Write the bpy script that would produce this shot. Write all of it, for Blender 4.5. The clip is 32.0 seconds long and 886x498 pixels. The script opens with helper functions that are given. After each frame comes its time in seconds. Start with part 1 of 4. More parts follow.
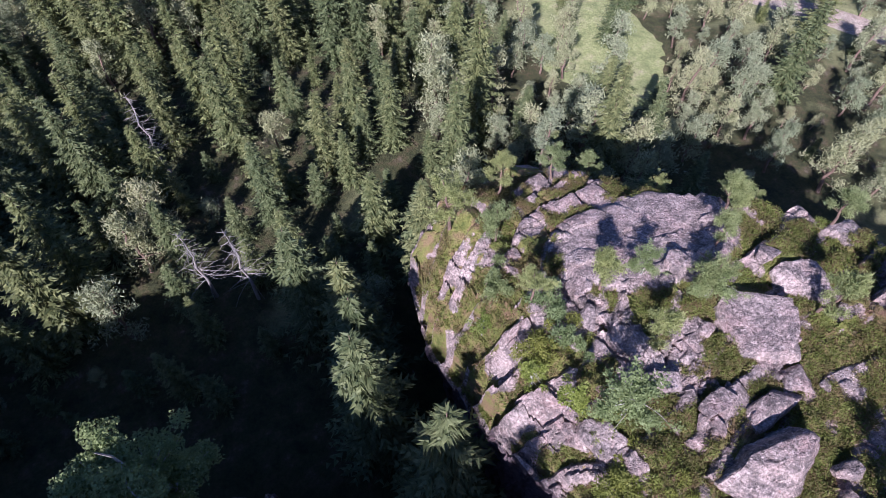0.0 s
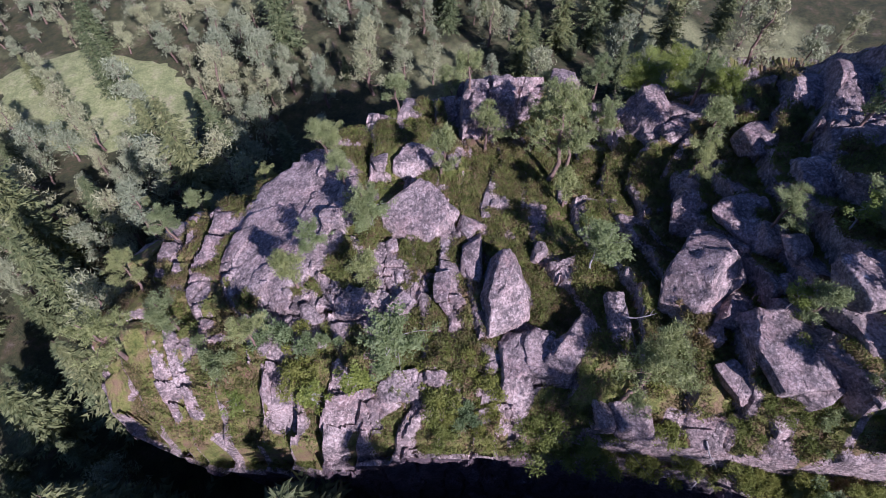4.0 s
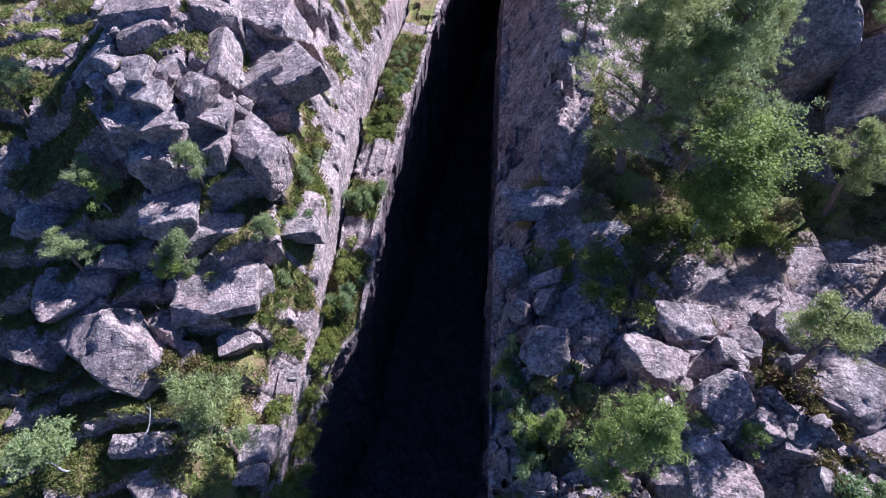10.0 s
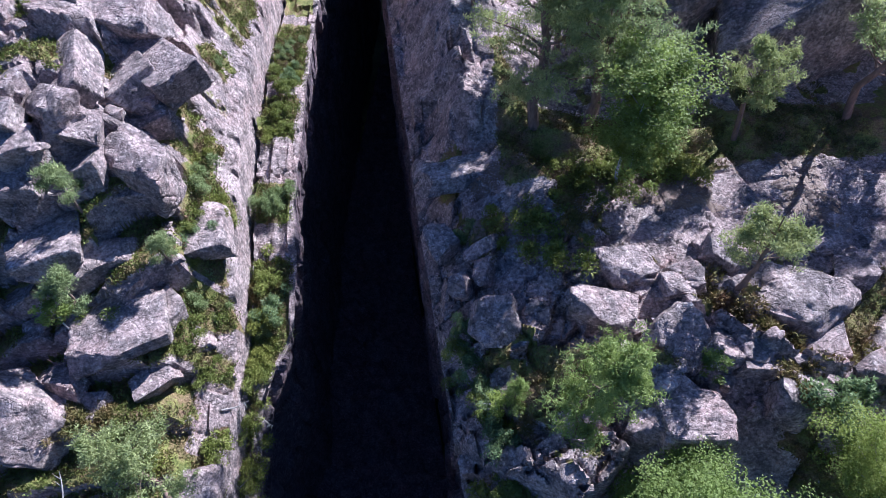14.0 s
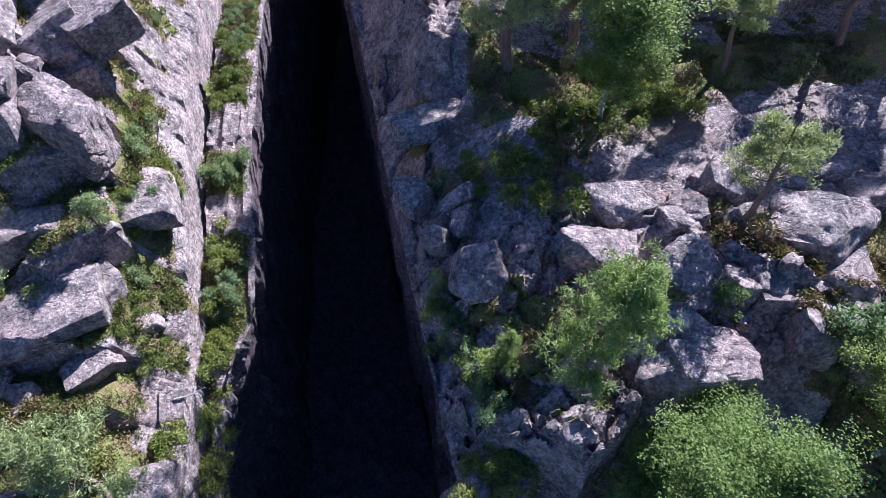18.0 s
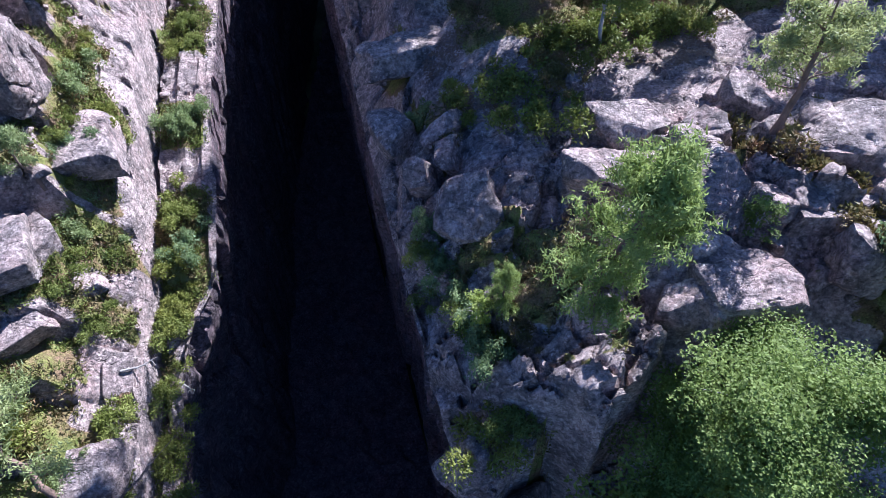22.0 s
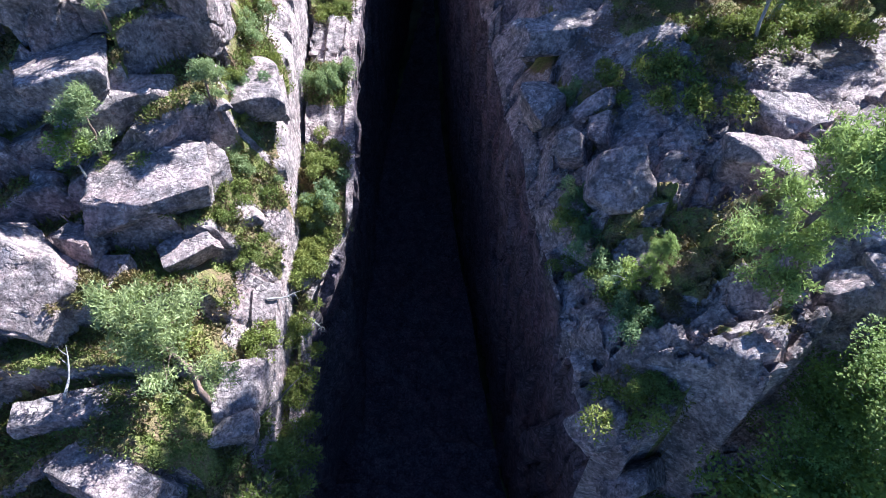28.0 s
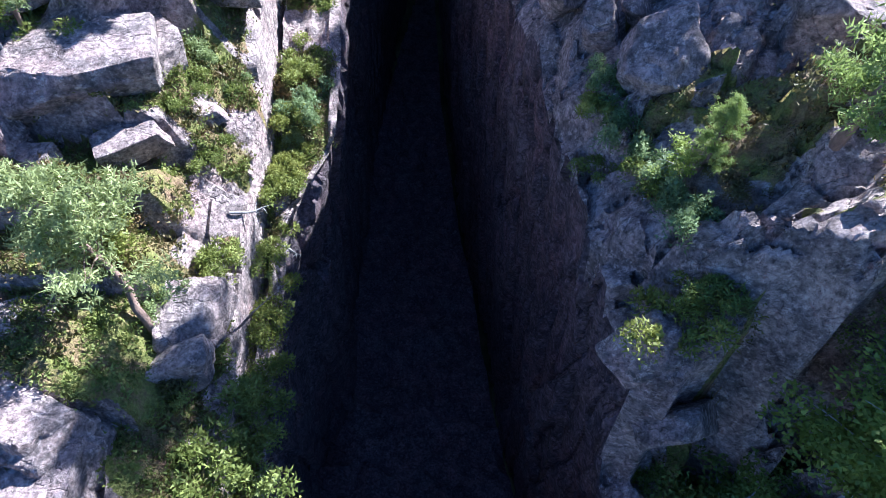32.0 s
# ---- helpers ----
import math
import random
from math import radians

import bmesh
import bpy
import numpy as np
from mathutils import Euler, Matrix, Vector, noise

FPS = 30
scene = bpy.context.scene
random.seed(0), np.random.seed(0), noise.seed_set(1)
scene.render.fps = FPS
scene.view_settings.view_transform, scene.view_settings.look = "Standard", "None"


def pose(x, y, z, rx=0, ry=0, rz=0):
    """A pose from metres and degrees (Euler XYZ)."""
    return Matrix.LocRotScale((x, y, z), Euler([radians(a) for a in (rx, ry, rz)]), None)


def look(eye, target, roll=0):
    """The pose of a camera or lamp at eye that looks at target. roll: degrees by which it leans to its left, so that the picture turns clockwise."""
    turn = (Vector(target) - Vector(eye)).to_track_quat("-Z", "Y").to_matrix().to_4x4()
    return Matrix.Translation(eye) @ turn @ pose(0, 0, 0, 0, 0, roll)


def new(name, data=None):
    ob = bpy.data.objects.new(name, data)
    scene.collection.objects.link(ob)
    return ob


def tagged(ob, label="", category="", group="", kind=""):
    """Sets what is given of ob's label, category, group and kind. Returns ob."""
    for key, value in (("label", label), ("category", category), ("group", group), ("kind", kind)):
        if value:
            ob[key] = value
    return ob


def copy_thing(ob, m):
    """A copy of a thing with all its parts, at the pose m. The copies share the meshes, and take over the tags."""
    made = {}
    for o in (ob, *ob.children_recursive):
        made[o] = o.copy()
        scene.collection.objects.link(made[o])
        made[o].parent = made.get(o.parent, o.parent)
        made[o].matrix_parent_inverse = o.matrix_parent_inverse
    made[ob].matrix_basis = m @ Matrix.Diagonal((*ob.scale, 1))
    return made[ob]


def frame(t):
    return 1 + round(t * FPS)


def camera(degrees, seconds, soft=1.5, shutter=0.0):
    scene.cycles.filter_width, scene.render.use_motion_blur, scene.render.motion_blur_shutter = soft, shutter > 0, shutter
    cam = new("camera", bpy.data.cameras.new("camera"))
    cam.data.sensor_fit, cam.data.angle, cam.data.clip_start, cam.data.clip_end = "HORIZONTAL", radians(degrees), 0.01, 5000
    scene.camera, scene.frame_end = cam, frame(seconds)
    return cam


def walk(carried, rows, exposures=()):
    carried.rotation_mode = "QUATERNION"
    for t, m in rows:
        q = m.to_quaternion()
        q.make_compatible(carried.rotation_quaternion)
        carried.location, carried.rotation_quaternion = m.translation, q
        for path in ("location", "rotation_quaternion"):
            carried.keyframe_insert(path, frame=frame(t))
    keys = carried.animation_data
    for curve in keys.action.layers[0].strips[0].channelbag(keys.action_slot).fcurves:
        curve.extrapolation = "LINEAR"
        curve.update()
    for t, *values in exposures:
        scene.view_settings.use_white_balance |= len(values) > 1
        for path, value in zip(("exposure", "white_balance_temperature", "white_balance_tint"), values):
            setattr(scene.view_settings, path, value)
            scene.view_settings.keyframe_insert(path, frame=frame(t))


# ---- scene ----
cam = camera(75.54, 32.0, 0.8)
# seconds, place in metres, turn in degrees
PATH = [
    (0.0, pose(0.628, -0.276, 26.999, 34.586, 0.367, 158.045)),
    (0.5, pose(0.615, -0.264, 26.992, 34.547, 0.360, 151.676)),
    (1.0, pose(0.588, -0.254, 26.979, 34.509, 0.359, 146.098)),
    (1.5, pose(0.562, -0.236, 26.961, 34.490, 0.342, 139.820)),
    (2.0, pose(0.533, -0.181, 26.968, 34.512, 0.372, 133.725)),
    (2.5, pose(0.519, -0.127, 26.972, 34.534, 0.441, 126.303)),
    (3.0, pose(0.511, -0.105, 26.969, 34.502, 0.450, 119.008)),
    (3.5, pose(0.506, -0.094, 26.960, 34.478, 0.410, 111.455)),
    (5.5, pose(0.389, -0.064, 26.991, 34.897, 0.560, 84.608)),
    (6.0, pose(0.383, -0.074, 27.000, 34.922, 0.510, 77.715)),
    (6.5, pose(0.360, -0.095, 26.979, 34.973, 0.435, 67.595)),
    (7.0, pose(0.331, -0.114, 26.960, 35.093, 0.311, 59.296)),
    (7.5, pose(0.310, -0.141, 26.958, 35.219, 0.277, 50.547)),
    (8.0, pose(0.275, -0.169, 26.944, 35.367, 0.264, 42.432)),
    (8.5, pose(0.233, -0.180, 26.921, 35.572, 0.184, 33.978)),
    (9.0, pose(0.206, -0.174, 26.902, 35.789, 0.165, 26.272)),
    (9.5, pose(0.176, -0.124, 26.905, 35.966, 0.232, 18.500)),
    (10.0, pose(0.146, -0.092, 26.905, 36.045, 0.364, 11.505)),
    (10.5, pose(0.046, -0.043, 26.958, 35.996, 0.346, 6.162)),
    (11.0, pose(0.000, 0.000, 27.000, 35.971, 0.308, 4.448)),
    (11.5, pose(-0.016, 0.022, 26.983, 36.011, 0.261, 3.240)),
    (12.0, pose(-0.029, 0.060, 26.680, 36.060, 0.209, 2.278)),
    (12.5, pose(-0.062, 0.081, 26.235, 36.117, 0.170, 1.374)),
    (13.0, pose(-0.091, 0.081, 25.821, 36.228, 0.141, 0.549)),
    (13.5, pose(-0.128, 0.072, 25.374, 36.353, 0.119, -0.429)),
    (14.0, pose(-0.140, 0.051, 24.952, 36.480, 0.097, -1.270)),
    (14.5, pose(-0.147, 0.029, 24.540, 36.601, 0.096, -2.201)),
    (16.5, pose(-0.059, -0.179, 22.762, 37.248, 0.243, -5.265)),
    (17.0, pose(-0.050, -0.199, 22.354, 37.356, 0.260, -5.496)),
    (17.5, pose(-0.062, -0.209, 21.937, 37.473, 0.283, -6.005)),
    (18.0, pose(-0.075, -0.219, 21.516, 37.515, 0.304, -5.229)),
    (18.5, pose(-0.037, -0.301, 21.082, 37.673, 0.318, -3.026)),
    (19.0, pose(-0.018, -0.392, 20.676, 37.834, 0.350, -2.418)),
    (19.5, pose(-0.011, -0.443, 20.227, 37.903, 0.349, -2.346)),
    (20.0, pose(0.018, -0.460, 19.804, 37.929, 0.339, -2.414)),
    (20.5, pose(0.042, -0.409, 19.334, 37.874, 0.349, -2.527)),
    (21.0, pose(0.056, -0.355, 18.896, 37.826, 0.380, -2.647)),
    (21.5, pose(0.070, -0.307, 18.422, 37.815, 0.460, -2.720)),
    (22.0, pose(0.038, -0.283, 18.030, 37.880, 0.594, -7.324)),
    (22.5, pose(-0.073, -0.255, 17.821, 37.774, 0.728, -14.591)),
    (23.0, pose(-0.047, -0.213, 17.670, 37.739, 0.642, -12.963)),
    (23.5, pose(0.041, -0.227, 17.590, 37.679, 0.393, -3.389)),
    (24.0, pose(0.041, -0.262, 17.543, 37.760, 0.217, -0.299)),
    (24.5, pose(-0.010, -0.333, 17.559, 37.816, 0.043, 0.332)),
    (25.0, pose(-0.388, -0.434, 17.587, 37.868, -0.078, 0.318)),
    (25.5, pose(-1.026, -0.584, 17.615, 37.956, -0.106, 0.406)),
    (27.5, pose(-3.029, -1.446, 17.614, 38.398, -0.316, 0.675)),
    (28.0, pose(-3.341, -1.662, 17.761, 38.381, -0.294, 0.669)),
    (28.5, pose(-3.428, -1.881, 18.116, 38.548, -0.322, 0.640)),
    (29.0, pose(-3.410, -2.033, 17.827, 38.635, -0.364, 0.679)),
    (29.5, pose(-3.355, -2.093, 17.090, 38.720, -0.439, 0.651)),
    (30.0, pose(-3.288, -2.031, 16.321, 38.797, -0.515, 0.725)),
    (30.5, pose(-3.280, -1.928, 15.481, 38.888, -0.571, 0.770)),
    (31.0, pose(-3.325, -1.867, 14.689, 38.985, -0.607, 0.715)),
    (31.5, pose(-3.356, -1.825, 13.882, 39.008, -0.619, 0.727)),
    (32.0, pose(-3.363, -1.804, 13.135, 39.034, -0.615, 0.759)),
]
EXPOSURES = [(0.0, 0.74, 4950, 32), (3.0, 0.42, 4900, 38), (6.0, 0.42, 4900, 34), (10.0, 1.1, 4660, 25), (16.0, 1.22, 4640, 20), (24.0, 1.56, 4650, 20), (28.0, 1.8, 4680, 14), (32.0, 2.02, 4620, 15)]
walk(cam, PATH, EXPOSURES)

# ---- daylight: sun from the north-east over the eastern cliff ----
SUN_AZ, SUN_EL = radians(49), radians(36)
sun = new("sun", bpy.data.lights.new("sun", "SUN"))
sun.data.energy, sun.data.angle, sun.data.color = 5.0, radians(0.5), (1.0, 0.86, 0.66)
sun_way = Vector((math.cos(SUN_AZ) * math.cos(SUN_EL), math.sin(SUN_AZ) * math.cos(SUN_EL), math.sin(SUN_EL)))
sun.matrix_world = look(sun_way * 200, (0, 0, 0))
world = bpy.data.worlds.new("sky")
scene.world = world
world.use_nodes = True
sky = world.node_tree.nodes.new("ShaderNodeTexSky")
sky.sky_type, sky.sun_disc, sky.ozone_density = "NISHITA", False, 7.0
sky.sun_elevation, sky.sun_rotation = SUN_EL, radians(90) - SUN_AZ
world.node_tree.links.new(sky.outputs[0], world.node_tree.nodes["Background"].inputs[0])
world.node_tree.nodes["Background"].inputs[1].default_value = 0.045

# ---- materials ----
def material(name):
    m = bpy.data.materials.new(name)
    m.use_nodes = True
    return m, m.node_tree.nodes, m.node_tree.links, m.node_tree.nodes["Principled BSDF"]


def noise_node(nodes, links, coord, scale, detail=6.0, rough=0.6, stretch=None):
    n = nodes.new("ShaderNodeTexNoise")
    n.inputs["Scale"].default_value, n.inputs["Detail"].default_value, n.inputs["Roughness"].default_value = scale, detail, rough
    if stretch:
        mp = nodes.new("ShaderNodeMapping")
        mp.inputs["Scale"].default_value = stretch
        links.new(coord, mp.inputs[0])
        coord = mp.outputs[0]
    links.new(coord, n.inputs["Vector"])
    return n.outputs[0]


def ramp(nodes, links, value, *stops):
    r = nodes.new("ShaderNodeValToRGB")
    while len(r.color_ramp.elements) < len(stops):
        r.color_ramp.elements.new(0.5)
    for e, (at, c) in zip(r.color_ramp.elements, stops):
        e.position, e.color = at, (*c, 1) if len(c) == 3 else (c[0], c[0], c[0], 1)
    links.new(value, r.inputs[0])
    return r.outputs[0]


def mixed(nodes, links, factor, a, b, blend="MIX"):
    m = nodes.new("ShaderNodeMix")
    m.data_type, m.blend_type = "RGBA", blend
    for socket, v in ((m.inputs[0], factor), (m.inputs[6], a), (m.inputs[7], b)):
        if isinstance(v, (int, float)):
            socket.default_value = v
        elif isinstance(v, tuple):
            socket.default_value = (*v, 1)
        else:
            links.new(v, socket)
    return m.outputs[2]


def granite(name, light, dark, moss=False, joints=0.55, warm=(0.44, 0.31, 0.28)):
    """Weathered granite: mineral grain, lichen blotches, run-off stains, fine cracks."""
    m, nodes, links, bsdf = material(name)
    at = nodes.new("ShaderNodeNewGeometry").outputs["Position"]
    big = noise_node(nodes, links, at, 0.35, 5, 0.6)
    blot = noise_node(nodes, links, at, 1.2, 9, 0.7)
    grain = noise_node(nodes, links, at, 22, 3, 0.7)
    run = noise_node(nodes, links, at, 1.4, 6, 0.65, (1, 1, 0.22))
    mid = noise_node(nodes, links, at, 6.5, 8, 0.75)
    col = mixed(nodes, links, ramp(nodes, links, big, (0.36, (0,)), (0.64, (1,))), light, warm)
    col = mixed(nodes, links, ramp(nodes, links, blot, (0.43, (0,)), (0.58, (0.9,))), col, dark)
    col = mixed(nodes, links, ramp(nodes, links, run, (0.5, (0,)), (0.68, (0.45,))), col, tuple(c * 0.4 for c in dark))
    pale = noise_node(nodes, links, at, 4.2, 9, 0.8)
    col = mixed(nodes, links, ramp(nodes, links, pale, (0.52, (0,)), (0.59, (0.75,))), col, tuple(min(1, c * 1.22) for c in light))
    spots = noise_node(nodes, links, at, 11, 6, 0.8)
    col = mixed(nodes, links, ramp(nodes, links, spots, (0.54, (0,)), (0.61, (0.8,))), col, tuple(c * 0.55 for c in dark))
    col = mixed(nodes, links, 0.72, col, ramp(nodes, links, mid, (0.36, (0.12,)), (0.64, (0.88,))), "OVERLAY")
    col = mixed(nodes, links, 0.3, col, ramp(nodes, links, grain, (0.3, (0.25,)), (0.7, (0.8,))), "OVERLAY")
    seam = noise_node(nodes, links, at, 0.55, 4, 0.55, (1.0, 1.6, 1.3))
    line = ramp(nodes, links, seam, (0.485, (0,)), (0.5, (joints,)), (0.515, (0,)))
    warp = nodes.new("ShaderNodeTexNoise")
    warp.inputs["Scale"].default_value, warp.inputs["Detail"].default_value = 0.9, 5
    links.new(at, warp.inputs["Vector"])
    bent = mixed(nodes, links, 0.55, at, warp.outputs["Color"], "LINEAR_LIGHT")
    crack = nodes.new("ShaderNodeTexVoronoi")
    crack.feature = "DISTANCE_TO_EDGE"
    crack.inputs["Scale"].default_value = 0.4
    links.new(bent, crack.inputs["Vector"])
    fine = ramp(nodes, links, crack.outputs["Distance"], (0.0, (joints * 0.7,)), (0.012, (joints * 0.3,)), (0.024, (0,)))
    line = mixed(nodes, links, 1.0, line, fine, "LIGHTEN")
    col = mixed(nodes, links, line, col, (0.05, 0.045, 0.04))
    rough = 0.85
    if moss:
        a = nodes.new("ShaderNodeAttribute")
        a.attribute_name = "moss"
        edge = nodes.new("ShaderNodeMath")
        edge.operation = "ADD"
        links.new(a.outputs["Fac"], edge.inputs[0])
        links.new(noise_node(nodes, links, at, 4.5, 6, 0.7), edge.inputs[1])
        f = ramp(nodes, links, edge.outputs[0], (0.86, (0,)), (1.04, (1,)))
        tone = noise_node(nodes, links, at, 0.9, 7, 0.7)
        plant = ramp(nodes, links, tone, (0.32, (0.11, 0.135, 0.03)), (0.45, (0.225, 0.23, 0.062)), (0.53, (0.25, 0.195, 0.085)), (0.65, (0.25, 0.155, 0.10)))
        plant = mixed(nodes, links, 0.7, plant, ramp(nodes, links, noise_node(nodes, links, at, 14, 5, 0.8), (0.3, (0.1,)), (0.7, (0.95,))), "OVERLAY")
        col = mixed(nodes, links, f, col, plant)
    links.new(col, bsdf.inputs["Base Color"])
    bsdf.inputs["Roughness"].default_value = rough
    bsdf.inputs["Specular IOR Level"].default_value = 0.25
    h = nodes.new("ShaderNodeMath")
    h.operation = "MULTIPLY_ADD"
    links.new(blot, h.inputs[0])
    h.inputs[1].default_value = 1.5
    links.new(mid, h.inputs[2])
    h2 = nodes.new("ShaderNodeMath")
    h2.operation = "SUBTRACT"
    links.new(h.outputs[0], h2.inputs[0])
    links.new(line, h2.inputs[1])
    bump = nodes.new("ShaderNodeBump")
    bump.inputs["Strength"].default_value, bump.inputs["Distance"].default_value = 0.9, 0.16
    links.new(h2.outputs[0], bump.inputs["Height"])
    links.new(bump.outputs[0], bsdf.inputs["Normal"])
    return m


def foliage(name, dark, mid, light, glow=0.25):
    """Leaves or needles: tone by clump and by tree, some light passing through."""
    m, nodes, links, bsdf = material(name)
    geo = nodes.new("ShaderNodeNewGeometry")
    info = nodes.new("ShaderNodeObjectInfo")
    at = geo.outputs["Position"]
    clump = noise_node(nodes, links, at, 1.6, 4, 0.6)
    col = ramp(nodes, links, clump, (0.32, dark), (0.5, mid), (0.7, light))
    isl = ramp(nodes, links, geo.outputs["Random Per Island"], (0.0, (0.3,)), (1.0, (0.75,)))
    col = mixed(nodes, links, 0.38, col, isl, "OVERLAY")
    tree = ramp(nodes, links, info.outputs["Random"], (0.0, (0.38, 0.42, 0.38)), (0.4, (0.47, 0.49, 0.44)), (0.7, (0.55, 0.54, 0.42)), (1.0, (0.58, 0.55, 0.46)))
    col = mixed(nodes, links, 0.8, col, tree, "OVERLAY")
    links.new(col, bsdf.inputs["Base Color"])
    bsdf.inputs["Roughness"].default_value = 0.6
    bsdf.inputs["Specular IOR Level"].default_value = 0.3
    t = nodes.new("ShaderNodeBsdfTranslucent")
    links.new(col, t.inputs[0])
    mix = nodes.new("ShaderNodeMixShader")
    mix.inputs[0].default_value = glow
    links.new(bsdf.outputs[0], mix.inputs[1])
    links.new(t.outputs[0], mix.inputs[2])
    links.new(mix.outputs[0], nodes["Material Output"].inputs[0])
    return m


def bark(name, a, b):
    m, nodes, links, bsdf = material(name)
    at = nodes.new("ShaderNodeTexCoord").outputs["Object"]
    n = noise_node(nodes, links, at, 7, 6, 0.7, (1, 1, 0.3))
    links.new(ramp(nodes, links, n, (0.35, a), (0.65, b)), bsdf.inputs["Base Color"])
    bsdf.inputs["Roughness"].default_value = 0.9
    bump = nodes.new("ShaderNodeBump")
    bump.inputs["Distance"].default_value = 0.03
    links.new(n, bump.inputs["Height"])
    links.new(bump.outputs[0], bsdf.inputs["Normal"])
    return m


def forest_floor(name, tones=((0.025, 0.03, 0.012), (0.06, 0.065, 0.022), (0.09, 0.075, 0.035), (0.2, 0.16, 0.12))):
    m, nodes, links, bsdf = material(name)
    at = nodes.new("ShaderNodeNewGeometry").outputs["Position"]
    big = noise_node(nodes, links, at, 0.035, 5, 0.6)
    mid = noise_node(nodes, links, at, 0.5, 7, 0.7)
    fine = noise_node(nodes, links, at, 3, 8, 0.8)
    col = ramp(nodes, links, mid, *zip((0.34, 0.5, 0.6, 0.72), tones))
    col = mixed(nodes, links, ramp(nodes, links, big, (0.54, (0,)), (0.62, (0.85,))), col, (0.3, 0.31, 0.14))
    col = mixed(nodes, links, 0.6, col, ramp(nodes, links, fine, (0.3, (0.15,)), (0.7, (0.9,))), "OVERLAY")
    links.new(col, bsdf.inputs["Base Color"])
    bsdf.inputs["Roughness"].default_value = 0.95
    bump = nodes.new("ShaderNodeBump")
    bump.inputs["Distance"].default_value = 0.2
    links.new(fine, bump.inputs["Height"])
    links.new(bump.outputs[0], bsdf.inputs["Normal"])
    return m


ROCK = granite("granite_with_moss", (0.57, 0.465, 0.42), (0.20, 0.166, 0.156), moss=True, joints=0.35)
STONE = granite("granite_block", (0.575, 0.47, 0.425), (0.195, 0.165, 0.158), joints=0.3)
# the same granite in darker tones, which paint in the cleft's shade
SHADED_WALL = granite("granite_wall_shaded", (0.22, 0.175, 0.185), (0.095, 0.08, 0.09), warm=(0.23, 0.14, 0.15))
FLOOR = forest_floor("forest_floor")
GRASS = forest_floor("meadow", ((0.20, 0.24, 0.09), (0.30, 0.33, 0.13), (0.38, 0.38, 0.18), (0.42, 0.36, 0.24)))
SAND = granite("sandy_track", (0.55, 0.47, 0.38), (0.38, 0.32, 0.25), joints=0.0)
NEEDLE = foliage("pine_needles", (0.20, 0.24, 0.105), (0.33, 0.37, 0.165), (0.47, 0.505, 0.25), 0.4)
SHOOT = foliage("young_pine_shoots", (0.20, 0.245, 0.065), (0.33, 0.385, 0.115), (0.47, 0.52, 0.19), 0.42)
SPRUCE = foliage("spruce_needles", (0.075, 0.10, 0.045), (0.155, 0.18, 0.08), (0.29, 0.31, 0.15), 0.2)
GREY_NEEDLE = foliage("grey_pine_needles", (0.26, 0.285, 0.17), (0.375, 0.395, 0.25), (0.49, 0.505, 0.335), 0.28)
LEAF = foliage("birch_leaves", (0.165, 0.21, 0.045), (0.275, 0.335, 0.08), (0.41, 0.47, 0.145), 0.48)
GREY_LEAF = foliage("willow_leaves", (0.16, 0.21, 0.09), (0.25, 0.31, 0.145), (0.34, 0.41, 0.22), 0.4)
HEATH = foliage("heather", (0.12, 0.12, 0.035), (0.19, 0.155, 0.06), (0.23, 0.135, 0.085), 0.25)
BERRY = foliage("blueberry_shrub", (0.15, 0.175, 0.036), (0.24, 0.265, 0.065), (0.35, 0.37, 0.11), 0.35)
LITTER = foliage("fallen_needles", (0.19, 0.115, 0.085), (0.27, 0.175, 0.135), (0.35, 0.245, 0.195), 0.0)
PINE_BARK = bark("pine_bark", (0.13, 0.09, 0.07), (0.30, 0.20, 0.15))
BIRCH_BARK = bark("birch_bark", (0.25, 0.22, 0.2), (0.6, 0.57, 0.53))
DEAD_WOOD = bark("dead_wood", (0.24, 0.22, 0.2), (0.42, 0.39, 0.36))


# ---- mesh helpers ----
def mesh_from(name, verts, faces, mat, smooth=False, moss=None, crisp=0):
    """A mesh from arrays: verts (n, 3); faces (m, 3) or (m, 4)."""
    verts, faces = np.asarray(verts, np.float32), np.asarray(faces, np.int32)
    me = bpy.data.meshes.new(name)
    k = faces.shape[1]
    me.vertices.add(len(verts))
    me.vertices.foreach_set("co", verts.ravel())
    me.loops.add(faces.size)
    me.loops.foreach_set("vertex_index", faces.ravel())
    me.polygons.add(len(faces))
    me.polygons.foreach_set("loop_start", np.arange(len(faces), dtype=np.int32) * k)
    me.polygons.foreach_set("use_smooth", np.full(len(faces), smooth))
    if moss is not None:
        me.attributes.new("moss", "FLOAT", "POINT").data.foreach_set("value", np.asarray(moss, np.float32).ravel())
    me.update(calc_edges=True)
    if crisp:
        me.set_sharp_from_angle(angle=radians(crisp))
    me.materials.append(mat)
    return me


def grid_faces(rows, cols, flip=False):
    i = np.arange(rows * cols).reshape(rows, cols)
    q = [i[:-1, :-1], i[:-1, 1:], i[1:, 1:], i[1:, :-1]]
    if flip:
        q = q[::-1]
    return np.stack([a.ravel() for a in q], 1)


def part(name, me, parent, label=""):
    ob = new(name, me)
    ob.parent = parent
    return tagged(ob, label) if label else ob


def sm(a, b, v):
    u = np.clip((v - a) / (b - a), 0, 1)
    return u * u * (3 - 2 * u)


